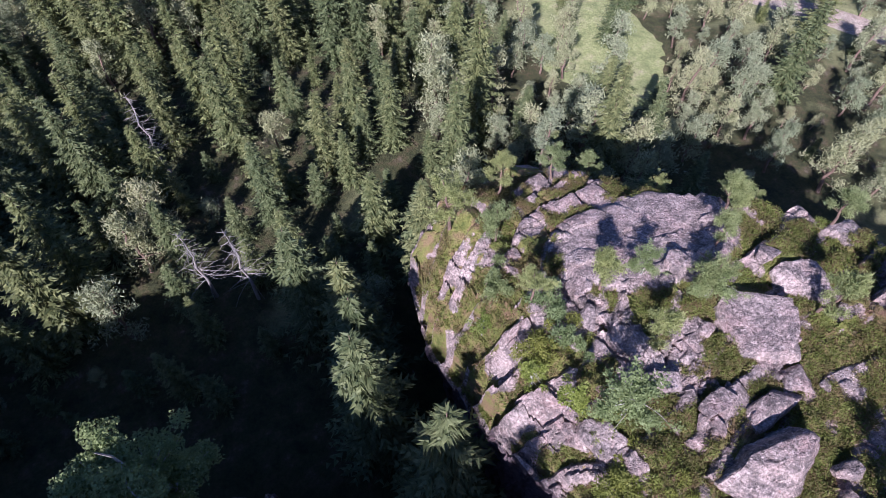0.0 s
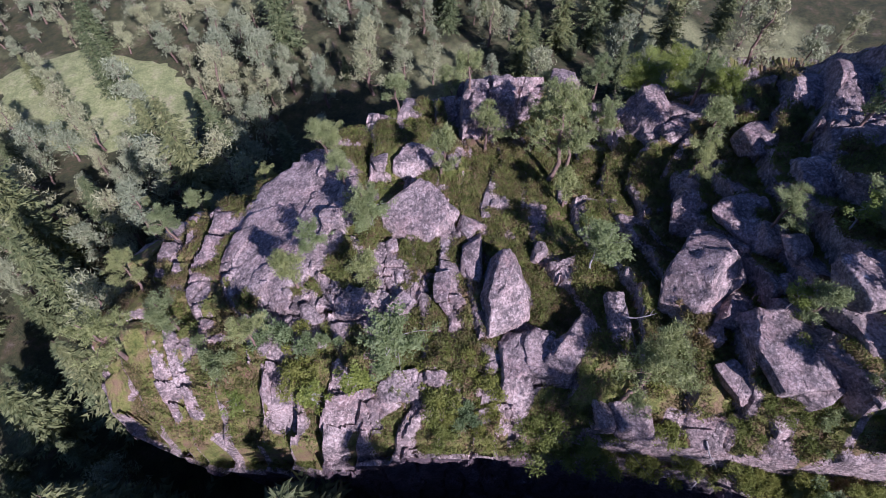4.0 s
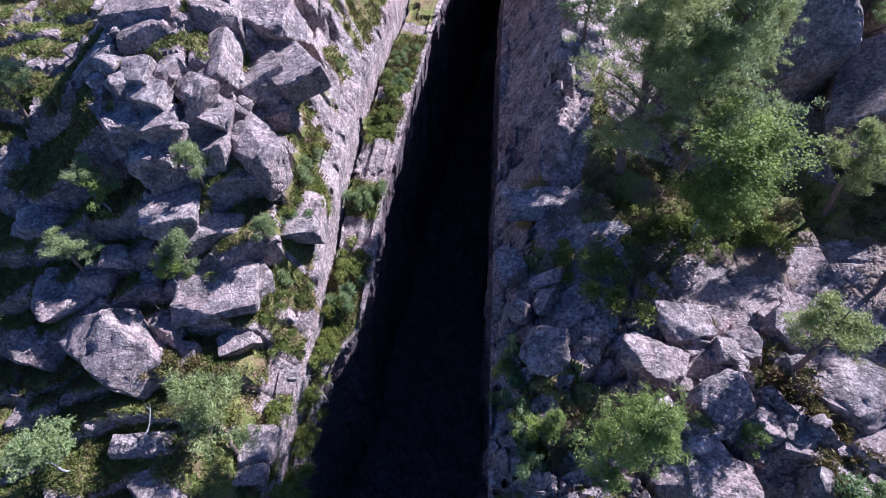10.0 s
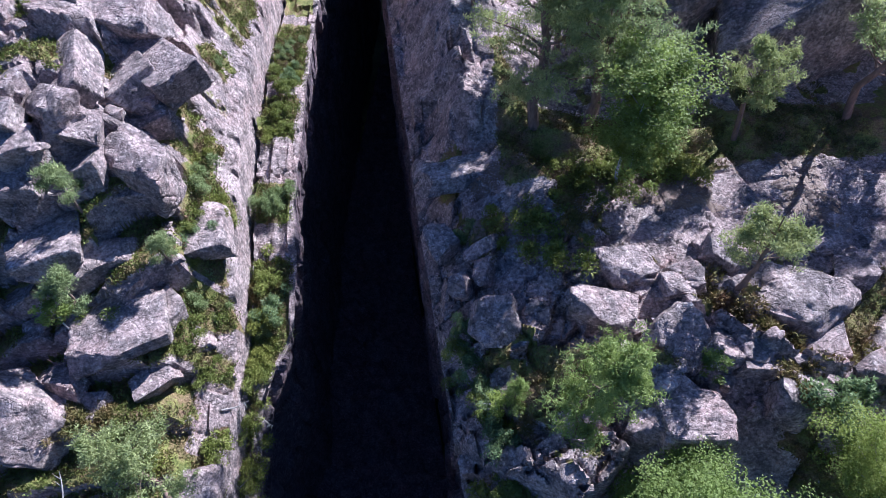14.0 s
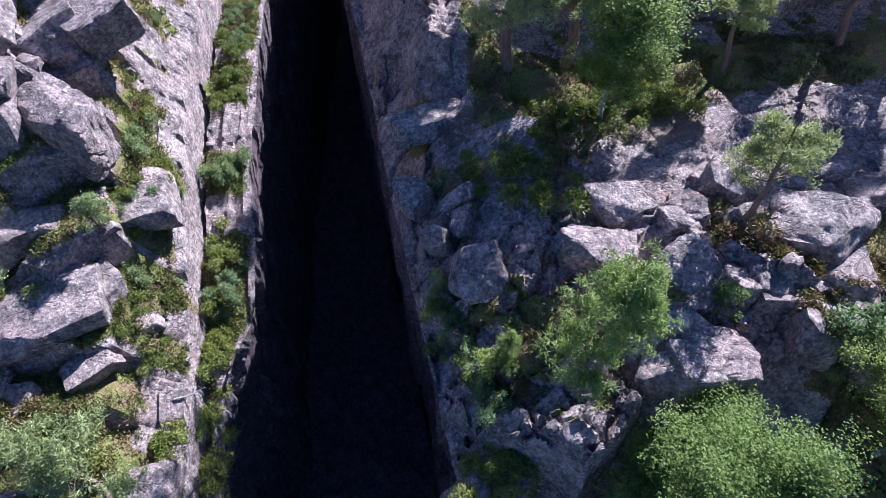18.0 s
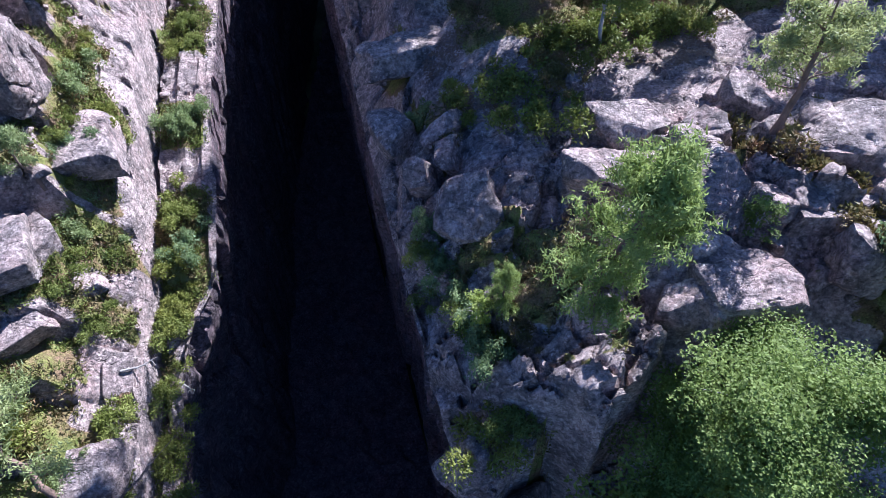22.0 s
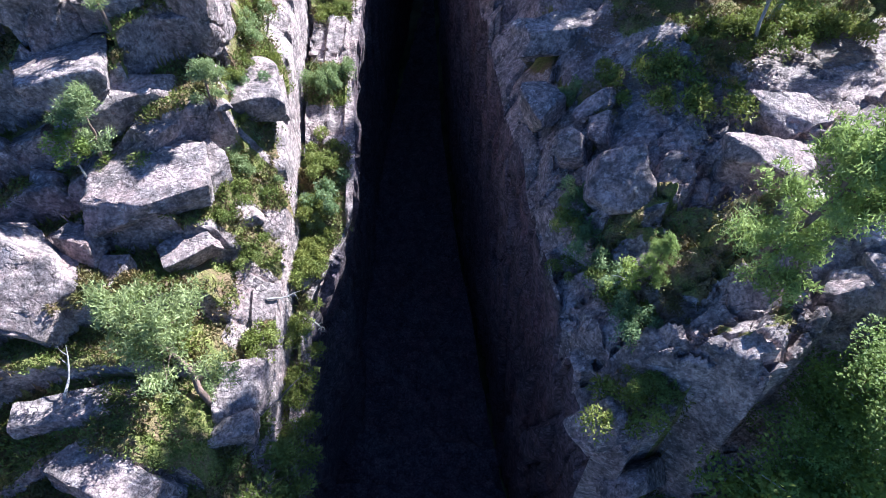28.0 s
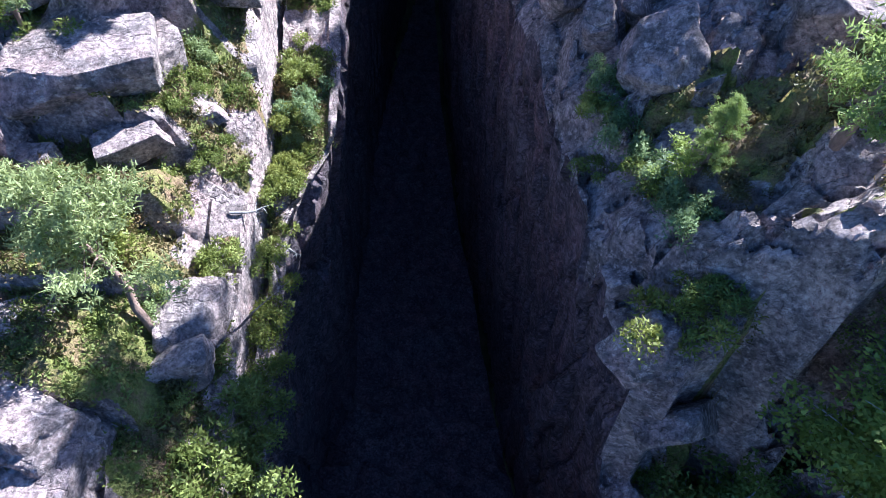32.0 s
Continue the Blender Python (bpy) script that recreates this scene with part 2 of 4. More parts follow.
def hashed(i, j, k):
    """Even random numbers from 0 to 1 for whole-number cells."""
    n = (i.astype(np.int64) * 73856093) ^ (j.astype(np.int64) * 19349663) ^ (k * 83492791)
    n = (n ^ (n >> 13)) * 1274126177 & 0x7FFFFFFF
    n = (n ^ (n >> 15)) * 668265263 & 0x7FFFFFFF
    return ((n >> 7) % 65536) / 65536.0


def value_noise(x, y, seed):
    i, j = np.floor(x), np.floor(y)
    u, v = x - i, y - j
    u, v = u * u * (3 - 2 * u), v * v * (3 - 2 * v)
    a, b = hashed(i, j, seed), hashed(i + 1, j, seed)
    c, d = hashed(i, j + 1, seed), hashed(i + 1, j + 1, seed)
    return (a * (1 - u) + b * u) * (1 - v) + (c * (1 - u) + d * u) * v


def fbm(x, y, seed, octaves=4):
    s, w = 0, 0.5
    for o in range(octaves):
        s = s + w * (value_noise(x * 2**o, y * 2**o, seed + o) * 2 - 1)
        w *= 0.5
    return s


def cells(u, v, seed, jitter=0.8):
    """Jointed blocks: distance to the joint, the block's middle and its two cell numbers."""
    i0, j0 = np.floor(u), np.floor(v)
    best = np.full(u.shape, 9.0)
    second = np.full(u.shape, 9.0)
    cu, cv, ci, cj = (np.zeros(u.shape) for _ in range(4))
    for di in (-1, 0, 1):
        for dj in (-1, 0, 1):
            i, j = i0 + di, j0 + dj
            pu = i + 0.5 + jitter * (hashed(i, j, seed) - 0.5)
            pv = j + 0.5 + jitter * (hashed(i, j, seed + 1) - 0.5)
            d = np.hypot(u - pu, v - pv)
            near = d < best
            second = np.where(near, best, np.minimum(second, d))
            best = np.where(near, d, best)
            cu, cv, ci, cj = np.where(near, pu, cu), np.where(near, pv, cv), np.where(near, i, ci), np.where(near, j, cj)
    return second - best, cu, cv, ci, cj


# ---- the lie of the land ----
def rim_w(y):
    return np.interp(y, [-40, -32, -27, -23.5, -16, -12.6, -7.3, -3.2, 3, 5, 9.8, 11.5, 13.5, 16, 20, 27, 38, 48, 80], [-26, -14, -8.5, -5.4, -4.4, -4.9, -5.2, -6.4, -7.9, -8.2, -8.4, -7.9, -7.1, -7.2, -7.5, -7.6, -7.9, -7.6, -6.0])


def rim_e(y):
    return np.interp(y, [-20, -14, -11.5, -7, -2, 3, 7, 12, 18, 24, 28.5, 34, 48, 80], [20, 12, 8, 5, 2.6, 1.25, 0.5, -0.2, -1.0, -1.65, -2.3, -2.95, -4.2, -5.6])


def open_joint(y):
    """How far behind the rim the long open joint runs."""
    return np.interp(y, [5, 9.8, 11.5, 13.5, 16, 24], [0.75, 0.65, 1.25, 2.1, 2.2, 2.4])


def top_w(x, y):
    """Height of the western rock, before its joints."""
    d = rim_w(y) - x
    low = np.interp(y, [-40, -30, -23.5, -16, -12.6, -7.3, -3, 7, 11, 16, 22, 27], [-24, -16, -11.5, -10, -8.5, -4, -2, -2.4, -0.6, 0.9, 2.6, 3.4])
    top = np.interp(y, [-35, -29, -25, -21, -10, 2, 5, 8, 11, 14, 18, 26, 48], [-25, -12, -5, -2, 0.3, 0.8, 1.5, 2.5, 4.2, 6.0, 8.6, 10, 11])
    c = np.interp(d - open_joint(y), [-3, -0.08, 0.1, 0.9, 1.4, 2.0, 3.5], [0, 0.03, 0.34, 0.48, 0.62, 0.83, 1.0])
    top = top + 3.2 * sm(-12, -16, x) * sm(-24, -18.5, x) * sm(12.5, 17.5, y)
    z = low + (top - low) * c
    # the south-western brink of the plateau
    beyond = np.interp(x, [-43, -32, -28, -25, -20, -15], [-6, -9, -12, -13.8, -17, -19]) - y + 1.2 * fbm(x * 0.25, y * 0.25, 21)
    z = z - 1.25 * np.clip(beyond, 0, 17) * sm(-17, -24, x)
    z = z + 1.9 * sm(1.0, 0.55, np.hypot((x + 31) / 4.8, (y + 4.6) / 3.8) + 0.2 * fbm(x * 0.5, y * 0.5, 25))
    return z - 5 * sm(-30, -37, x) - 22 * sm(-36.5, -42, x) - 2.0 * sm(-24, -34, x) * sm(4, -14, y)


def top_e(x, y):
    u = y + np.clip(x, -3, 9)
    low = np.interp(u, [-14, -8, 0, 4.4, 8.5, 11.8, 13.2, 16.5], [-17, -12, -7.5, -3.1, -0.6, 2.6, 5.1, 6.0]) - 14 * sm(-10, -17, y) - 6 * sm(1.6, 3.0, x) * sm(7.2, 5.8, x) * sm(-6, -1, y)
    # a slab that climbs eastwards from the rim and breaks off to the south
    along = np.where(y < 14, x + 0.4 * (y - 6), x - rim_e(y) + 2.2 + 0.47 * sm(16, 14, y))
    slab = np.interp(along, [-1.5, 1.7, 3.2, 4.9, 6, 30], [-0.7, 2.5, 3.9, 5.7, 6.0, 6.0])
    brink = np.interp(x, [-1, 1.5, 3.4, 6, 8, 14, 22], [3.4, 4.2, 4.6, 5.2, 6.4, 6.6, 6.0])
    notch = brink + 1.0 * (hashed(np.floor(x / 1.3 + 0.4 * fbm(x * 0.5, y * 0.5, 107)), np.floor(x / 1.3) * 0, 108) - 0.5) * sm(8, 6, x)
    z = low + (slab - low) * (0.62 * sm(notch - 0.5, notch, y) + 0.38 * sm(notch - 1.7, notch - 1.3, y))
    # the rise beyond x = 17 is unseen, added to shade the valley
    z = z + 0.05 * np.clip(x - 8, 0, 40) + 10.5 * sm(17, 25, x) * sm(-16, -9, y) * sm(14, 7, y)
    z = z - 4.6 * np.exp(-((x - 9.6) ** 2 + (y - 2.6) ** 2) / 9.0)
    return z + 1.6 * sm(22.5, 29, y)


TURN = radians(18)


def terraced(x, y, base, seed, turn, period, wide, rough, lean, mossy, whole=0.3):
    """Rock that breaks in long steps: bare treads, sheer risers split by cross joints, growth at the foot of each riser."""
    c, s = math.cos(turn), math.sin(turn)
    wx, wy = x + 0.7 * fbm(x * 0.3, y * 0.3, seed + 40, 4), y + 0.7 * fbm(x * 0.3, y * 0.3, seed + 50, 4)
    u, v = c * wx + s * wy, -s * wx + c * wy
    r = v / period + 1.3 * (value_noise(u * 0.16, v * 0.1, seed + 1) - 0.5) + 0.9 * (value_noise(v * 0.3, u * 0.06, seed + 9) - 0.5)
    r = r + 0.35 * (hashed(np.floor(u / wide + 0.5 * value_noise(u * 0.5, v * 0.15, seed + 2)), np.floor(v / 7.0), seed + 3) - 0.5)
    row = np.floor(r)
    f = r - row

    def tread(k, back):
        q = u / wide + 0.7 * value_noise(u * 0.6, k * 3.7, seed + 4) + hashed(k, k * 0, seed + 5)
        col = np.floor(q)
        h = hashed(k, col, seed + 6)
        z = base(x + s * back * period, y - c * back * period) + rough * (h - 0.5)
        z = z + (hashed(k, col, seed + 7) - 0.5) * 0.5 * (q - col - 0.5) * wide * 0.5
        side = np.minimum(q - col, 1 - q + col) * wide
        return z, side, col, h

    z, side, col, h = tread(row, f - 0.5)
    below = tread(row - 1, f + 0.5)[0] - 0.5 * lean * period
    z = z + lean * (0.5 - f) * period - 0.1 * (1 - sm(0.1, 0.26, f))
    z = z - 0.45 * (1 - sm(0.02, 0.13, side)) * sm(0, 0.15, f)
    gap2, a2, b2, c2, d2 = cells(u * 0.8, v * 1.15, seed + 20)
    broken = sm(whole, whole + 0.1, hashed(row, col, seed + 8))
    z = z + broken * (0.4 * (hashed(c2, d2, seed + 21) - 0.5) - 0.22 * (1 - sm(0.02, 0.13, gap2)))
    z = below + (z - below) * sm(0.0, 0.1, f)
    z = z + 0.05 * fbm(x * 1.1, y * 1.1, seed + 30, 4) + 0.035 * (np.floor(3 * value_noise(u * 0.5, v * 1.5, seed + 31)) - 1)
    cover = mossy + 0.4 * (f - 0.62) + 0.85 * fbm(x * 0.2, y * 0.2, seed + 60) + 0.6 * fbm(x * 0.9, y * 0.9, seed + 70) + 0.5 * (0.5 - h)
    moss = sm(0.0, 0.16, cover) * sm(0.08, 0.16, f)
    return z + 0.12 * moss * (1 + fbm(x * 1.2, y * 1.2, seed + 80, 4)), moss


def west(x, y):
    z, moss = terraced(x, y, top_w, 11, TURN, 2.15, 2.8, 0.55, 0.1, 0.1 + 0.42 * sm(-22, -19, x) * sm(1.5, 3, y) * sm(12.5, 9.5, y) + 0.14 * sm(9.5, 12, y) * sm(16, 13.5, y) - 0.06 * sm(14, 18, y) + 0.22 * sm(5, -5, y) * sm(-18, -11, x), 0.55)
    # a smooth whaleback slab on the south side
    whale = sm(1.0, 0.7, np.hypot((x + 17.5) / 6.5, (y + 14.0) / 4.5) + 0.15 * fbm(x * 0.4, y * 0.4, 19))
    z = z * (1 - whale) + whale * (top_w(x, y) + 0.5 + 0.25 * fbm(x * 0.3, y * 0.6, 23) + 0.12 * np.floor(2.5 * value_noise(x * 0.3 + 0.2 * y, y * 0.35, 29)))
    moss = moss * (1 - 0.9 * whale) * (1 - 0.9 * sm(1.05, 0.8, np.hypot((x + 31) / 4.8, (y + 4.6) / 3.8)))
    d = rim_w(y) - x + 0.15 * fbm(y * 0.4, y * 0 + 3, 5)
    c = d - open_joint(y)
    edge = sm(1.9, 1.4, c) * sm(0, 4, y)
    # along the cleft: an outer fin, an open joint, a bare slab and a green ledge above it
    q = y / 2.3 + 0.35 * d + 0.9 * fbm(y * 0.25, d * 0.5, 72, 3)
    k = np.floor(q)
    cross = np.minimum(q - k, 1 - q + k) * 2.3
    plain = top_w(x, y) + 0.45 * (hashed(k, np.floor(c / 0.9), 73) - 0.5) + 0.2 * fbm(d * 2.6, y * 0.35, 77, 3) + 0.1 * fbm(d * 7, y * 0.6, 79, 3)
    plain = plain - 0.3 * (1 - sm(0.02, 0.13, cross)) * (hashed(k, k * 0, 74) > 0.35)
    z = z * (1 - 0.85 * edge) + 0.85 * edge * plain
    z = z - 2.2 * (1 - sm(0.03, 0.15, np.abs(c))) * sm(1, 4, y)
    inner = 0.7 + 0.9 * fbm(y * 0.5, y * 0 + 6, 85, 3)
    ledge = sm(inner - 0.1, inner + 0.1, c) * sm(1.9, 1.7, c) * sm(-0.12, 0.03, fbm(y * 0.35, y * 0 + 8, 81))
    fin = sm(0.25, 0.45, d) * sm(-0.1, -0.25, c) * sm(-0.24, -0.06, fbm(y * 0.4, y * 0 + 2, 83))
    foot = sm(0.15, 0.4, c) * sm(12.5, 10.5, y) * sm(-0.22, -0.05, fbm(x * 0.7, y * 0.7, 87))
    moss = moss * (1 - edge) + edge * np.maximum(np.maximum(ledge, foot), fin)
    return z, moss * sm(0.1, 0.4, d)


def east(x, y):
    z, moss = terraced(x, y, top_e, 91, radians(-45), 3.1, 3.8, 0.35, -0.6, -0.14 - 0.2 * sm(14, 12, x + y) * sm(4, 6, x) + 0.03 * sm(5, 3, x) * sm(11, 9, y), 0.65)
    shelf = sm(11, 13, y) * sm(20.5, 19, y) * sm(5.5, 8.5, x)
    gap, _, _, ci, cj = cells(x / 1.9 + 0.4 * fbm(x * 0.5, y * 0.5, 94), y / 1.2 + 0.25 * x, 93)
    plates = 0.2 * (hashed(ci, cj, 98) - 0.5) - 0.13 * (1 - sm(0.0, 0.09, gap)) + 0.12 * fbm(x * 0.6, y * 0.6, 95)
    z = z * (1 - 0.8 * shelf) + 0.8 * shelf * (top_e(x, y) + plates)
    plain = sm(19.5, 21.5, y)
    z = z * (1 - plain) + plain * (top_e(x, y) + plates + 0.5 * fbm(x * 0.35, y * 0.35, 99))
    # the bank falls steeply to the far rim
    inland = x - rim_e(y)
    rib = np.floor(y / 0.9 + 0.5 * fbm(x * 0.4, y * 0.4, 103))
    jag = 1.1 * (hashed(rib, np.floor(inland / 1.3 + hashed(rib, rib * 0, 100)), 101) - 0.5) + 0.4 * fbm(x * 0.9, y * 0.9, 102)
    z = z + plain * (1.35 * np.clip(inland + jag, 0, 3.3) - 0.8 * np.clip(inland, 0, 3.75) - 1.4 * sm(3.6, 8, inland))
    # broad blocks and open joints on the slab
    steep = sm(7.5, 5.5, x) * sm(3.0, 4.0, y) * sm(14.5, 12.5, y)
    gap, _, _, ci, cj = cells(x / 1.5 + 0.35 * fbm(x * 0.6, y * 0.6, 103) + 0.3 * y, y / 1.15 - 0.25 * x, 104)
    z = z + steep * (0.9 * (hashed(ci, cj, 105) - 0.5) - 0.5 * (1 - sm(0.0, 0.1, gap)) + 0.14 * fbm(x * 1.4, y * 1.4, 106))
    wood = sm(16.8, 18.3, y - 0.12 * (x - 8) + 0.8 * fbm(x * 0.5, y * 0.5, 97)) * sm(2.2, 3.6, x) * sm(22.5, 21.5, y)
    return z, np.maximum(moss * (1 - 0.85 * shelf) * (1 - 0.9 * plain * sm(5, 4, inland)) * sm(0.5, 1.8, inland), wood)


def low_land(x, y):
    # last term: an unseen hill in the east, added to shade the valley
    return -24.5 + 2.2 * fbm(x * 0.02, y * 0.02, 301) + 0.7 * fbm(x * 0.11, y * 0.11, 311) + 6 * sm(60, 260, np.hypot(x, y + 20)) + 28 * sm(30, 48, x) * sm(-52, -38, y)


def height(x, y):
    """Height of whatever one stands on at x, y."""
    x, y = np.asarray(x, float), np.asarray(y, float)
    g = low_land(x, y)
    w = np.where((x < rim_w(y)) & (y > -40), west(x, y)[0], -99)
    e = np.where((x > rim_e(y)) & (y > -18), east(x, y)[0], -99)
    return np.maximum(g, np.maximum(w, e))


# ---- rock and ground ----
def spaced(near, fine, far, grow):
    d, step = [0.0], fine
    while d[-1] < far:
        d.append(d[-1] + step)
        if d[-1] > near:
            step = min(step * grow, 1.2)
    return np.array(d)


def cliff_top(name, label, rim, field, side, ys, far):
    d = spaced(16, 0.1, far, 1.03)
    yy, dd = np.meshgrid(ys, d, indexing="ij")
    xx = rim(yy) + side * dd
    zz, moss = field(xx, yy)
    me = mesh_from(name, np.stack([xx, yy, zz], -1).reshape(-1, 3), grid_faces(len(ys), len(d), side < 0), ROCK, True, moss, 32)
    return tagged(new(name, me), label, "rock", kind="structure")


def cliff_wall(name, label, rim, field, side, ys, seed):
    """The sheer side of the cleft: tall joint-bounded slabs, stepped in and out."""
    depth = np.linspace(0, 1, 64)
    xr = rim(ys)
    zt = field(xr, ys)[0]
    length = np.r_[0, np.cumsum(np.hypot(np.diff(xr), np.diff(ys)))]
    tx, ty = np.gradient(xr, length), np.gradient(ys, length)
    nx, ny = -side * ty, side * tx
    ss, kk = np.meshgrid(length, depth, indexing="ij")
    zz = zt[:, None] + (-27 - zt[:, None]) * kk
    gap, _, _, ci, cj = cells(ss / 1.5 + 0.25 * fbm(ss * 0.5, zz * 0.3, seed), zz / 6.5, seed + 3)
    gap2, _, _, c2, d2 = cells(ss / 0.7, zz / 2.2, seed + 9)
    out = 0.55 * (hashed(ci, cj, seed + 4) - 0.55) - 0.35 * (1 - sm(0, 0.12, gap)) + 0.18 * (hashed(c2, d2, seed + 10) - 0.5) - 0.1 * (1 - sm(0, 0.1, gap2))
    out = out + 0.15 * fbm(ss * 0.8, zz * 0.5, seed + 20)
    # drawn back below the rim, to help keep the wall dark
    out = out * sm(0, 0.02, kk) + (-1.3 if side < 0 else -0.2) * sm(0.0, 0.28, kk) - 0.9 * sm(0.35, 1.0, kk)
    xx, yy = xr[:, None] + nx[:, None] * out, ys[:, None] + ny[:, None] * out
    me = mesh_from(name, np.stack([xx, yy, zz], -1).reshape(-1, 3), grid_faces(len(ys), len(depth), side > 0), SHADED_WALL, True, None, 30)
    return tagged(new(name, me), label, "cliff", kind="structure")


ys_w = np.r_[np.arange(-40, 46, 0.11), np.arange(46, 90, 0.6)]
ys_e = np.r_[np.arange(-18, 38, 0.11), np.arange(38, 90, 0.6)]
cliff_west = cliff_top("cliff_west", "jointed pinkish grey granite plateau with moss and heather", rim_w, west, -1, ys_w, 58)
cliff_east = cliff_top("cliff_east", "shaded jointed granite bank above the cleft, with moss", rim_e, east, 1, ys_e, 40)
cliff_wall("cliff_wall_west", "sheer granite wall of the narrow cleft, coloured dark for its shade", rim_w, west, -1, ys_w, 501)
cliff_wall("cliff_wall_east", "sheer granite wall of the narrow cleft, coloured dark for its shade", rim_e, east, 1, ys_e, 601)

g = np.linspace(-1, 1, 221)
g = np.sign(g) * (130 * np.abs(g) + 2400 * np.abs(g) ** 7)
gx, gy = np.meshgrid(g - 20, g - 30, indexing="ij")
me = mesh_from("ground", np.stack([gx, gy, low_land(gx, gy)], -1).reshape(-1, 3), grid_faces(221, 221, True), FLOOR, True)
tagged(new("ground", me), "forest floor of moss, heath and bare soil", "ground", kind="structure")

# stony floor of the cleft, its deep shade put into the dark wall colour
ys_f = np.arange(-6, 90, 0.5)
k = np.linspace(-0.6, 1.1, 24)
yy, kk = np.meshgrid(ys_f, k, indexing="ij")
xx = rim_w(yy) + (rim_e(yy) - rim_w(yy)) * kk
zz = -23.6 + 0.9 * (hashed(*cells(xx / 1.3, yy / 1.3, 901)[3:], 903) - 0.5) + 0.5 * fbm(xx * 0.6, yy * 0.6, 905)
me = mesh_from("cleft_floor", np.stack([xx, yy, zz], -1).reshape(-1, 3), grid_faces(len(ys_f), len(k), True), SHADED_WALL)
tagged(new("cleft_floor", me), "rubble floor deep down in the cleft, coloured dark for the shade", "rock", kind="structure")


# ---- things ----
def tube(points, radii, sides=7):
    """Verts and quads of a tapered tube through the points."""
    p = np.array(points, float)
    way = np.gradient(p, axis=0)
    way /= np.linalg.norm(way, axis=1)[:, None] + 1e-9
    ref = np.where(np.abs(way[:, 2:3]) > 0.9, [[1.0, 0, 0]], [[0, 0, 1.0]])
    a = np.cross(way, ref)
    a /= np.linalg.norm(a, axis=1)[:, None] + 1e-9
    b = np.cross(way, a)
    t = np.linspace(0, 2 * np.pi, sides, endpoint=False)
    ring = p[:, None] + np.array(radii)[:, None, None] * (np.cos(t)[None, :, None] * a[:, None] + np.sin(t)[None, :, None] * b[:, None])
    n = len(p)
    i = np.arange(n * sides).reshape(n, sides)
    j = np.roll(i, -1, axis=1)
    faces = np.stack([i[:-1].ravel(), j[:-1].ravel(), j[1:].ravel(), i[1:].ravel()], 1)
    return ring.reshape(-1, 3), faces


def joined(pieces):
    verts, faces, n = [], [], 0
    for v, f in pieces:
        verts.append(v)
        faces.append(f + n)
        n += len(v)
    return np.concatenate(verts), np.concatenate(faces)


def blades(at, way, length, width, rng, sides=4, flat=0.0):
    """Narrow pointed leaves or sprays, each a lens of four corners or a plain spike of three."""
    n = len(at)
    way = way / (np.linalg.norm(way, axis=1)[:, None] + 1e-9)
    side = np.cross(way, rng.normal(size=(n, 3)) * (1 - flat) + np.array([0, 0, 2.0]) * flat)
    side /= np.linalg.norm(side, axis=1)[:, None] + 1e-9
    length, width = np.broadcast_to(length, n)[:, None], np.broadcast_to(width, n)[:, None]
    if sides == 3:
        v = np.stack([at + side * width, at + way * length, at - side * width], 1)
    else:
        v = np.stack([at, at + way * length * 0.55 + side * width, at + way * length, at + way * length * 0.55 - side * width], 1)
    return v.reshape(-1, 3), np.arange(sides * n).reshape(n, sides)


def limb(start, way, length, rng, droop=0.0, n=4):
    pts = [np.array(start, float)]
    way = np.array(way, float) / np.linalg.norm(way)
    for _ in range(n - 1):
        way = way + rng.normal(size=3) * 0.16 + np.array([0, 0, -droop])
        way /= np.linalg.norm(way)
        pts.append(pts[-1] + way * length / (n - 1))
    return np.array(pts)


def tree(name, wood, crown, label, category, group, wood_label="", leaf_label=""):
    base = new(name)
    tagged(base, label, category, group)
    part("trunk", wood[0], base, wood_label)
    for me in wood[1:]:
        part("limb", me, base)
    part("crown", crown, base, leaf_label)
    return base


def wooden(pieces, mat, apart=True):
    """Meshes of a trunk and of each of its limbs, or one mesh of all."""
    if not apart:
        return [mesh_from("wood", *joined(pieces), mat, True)]
    return [mesh_from("wood", v, f, mat, True) for v, f in pieces]


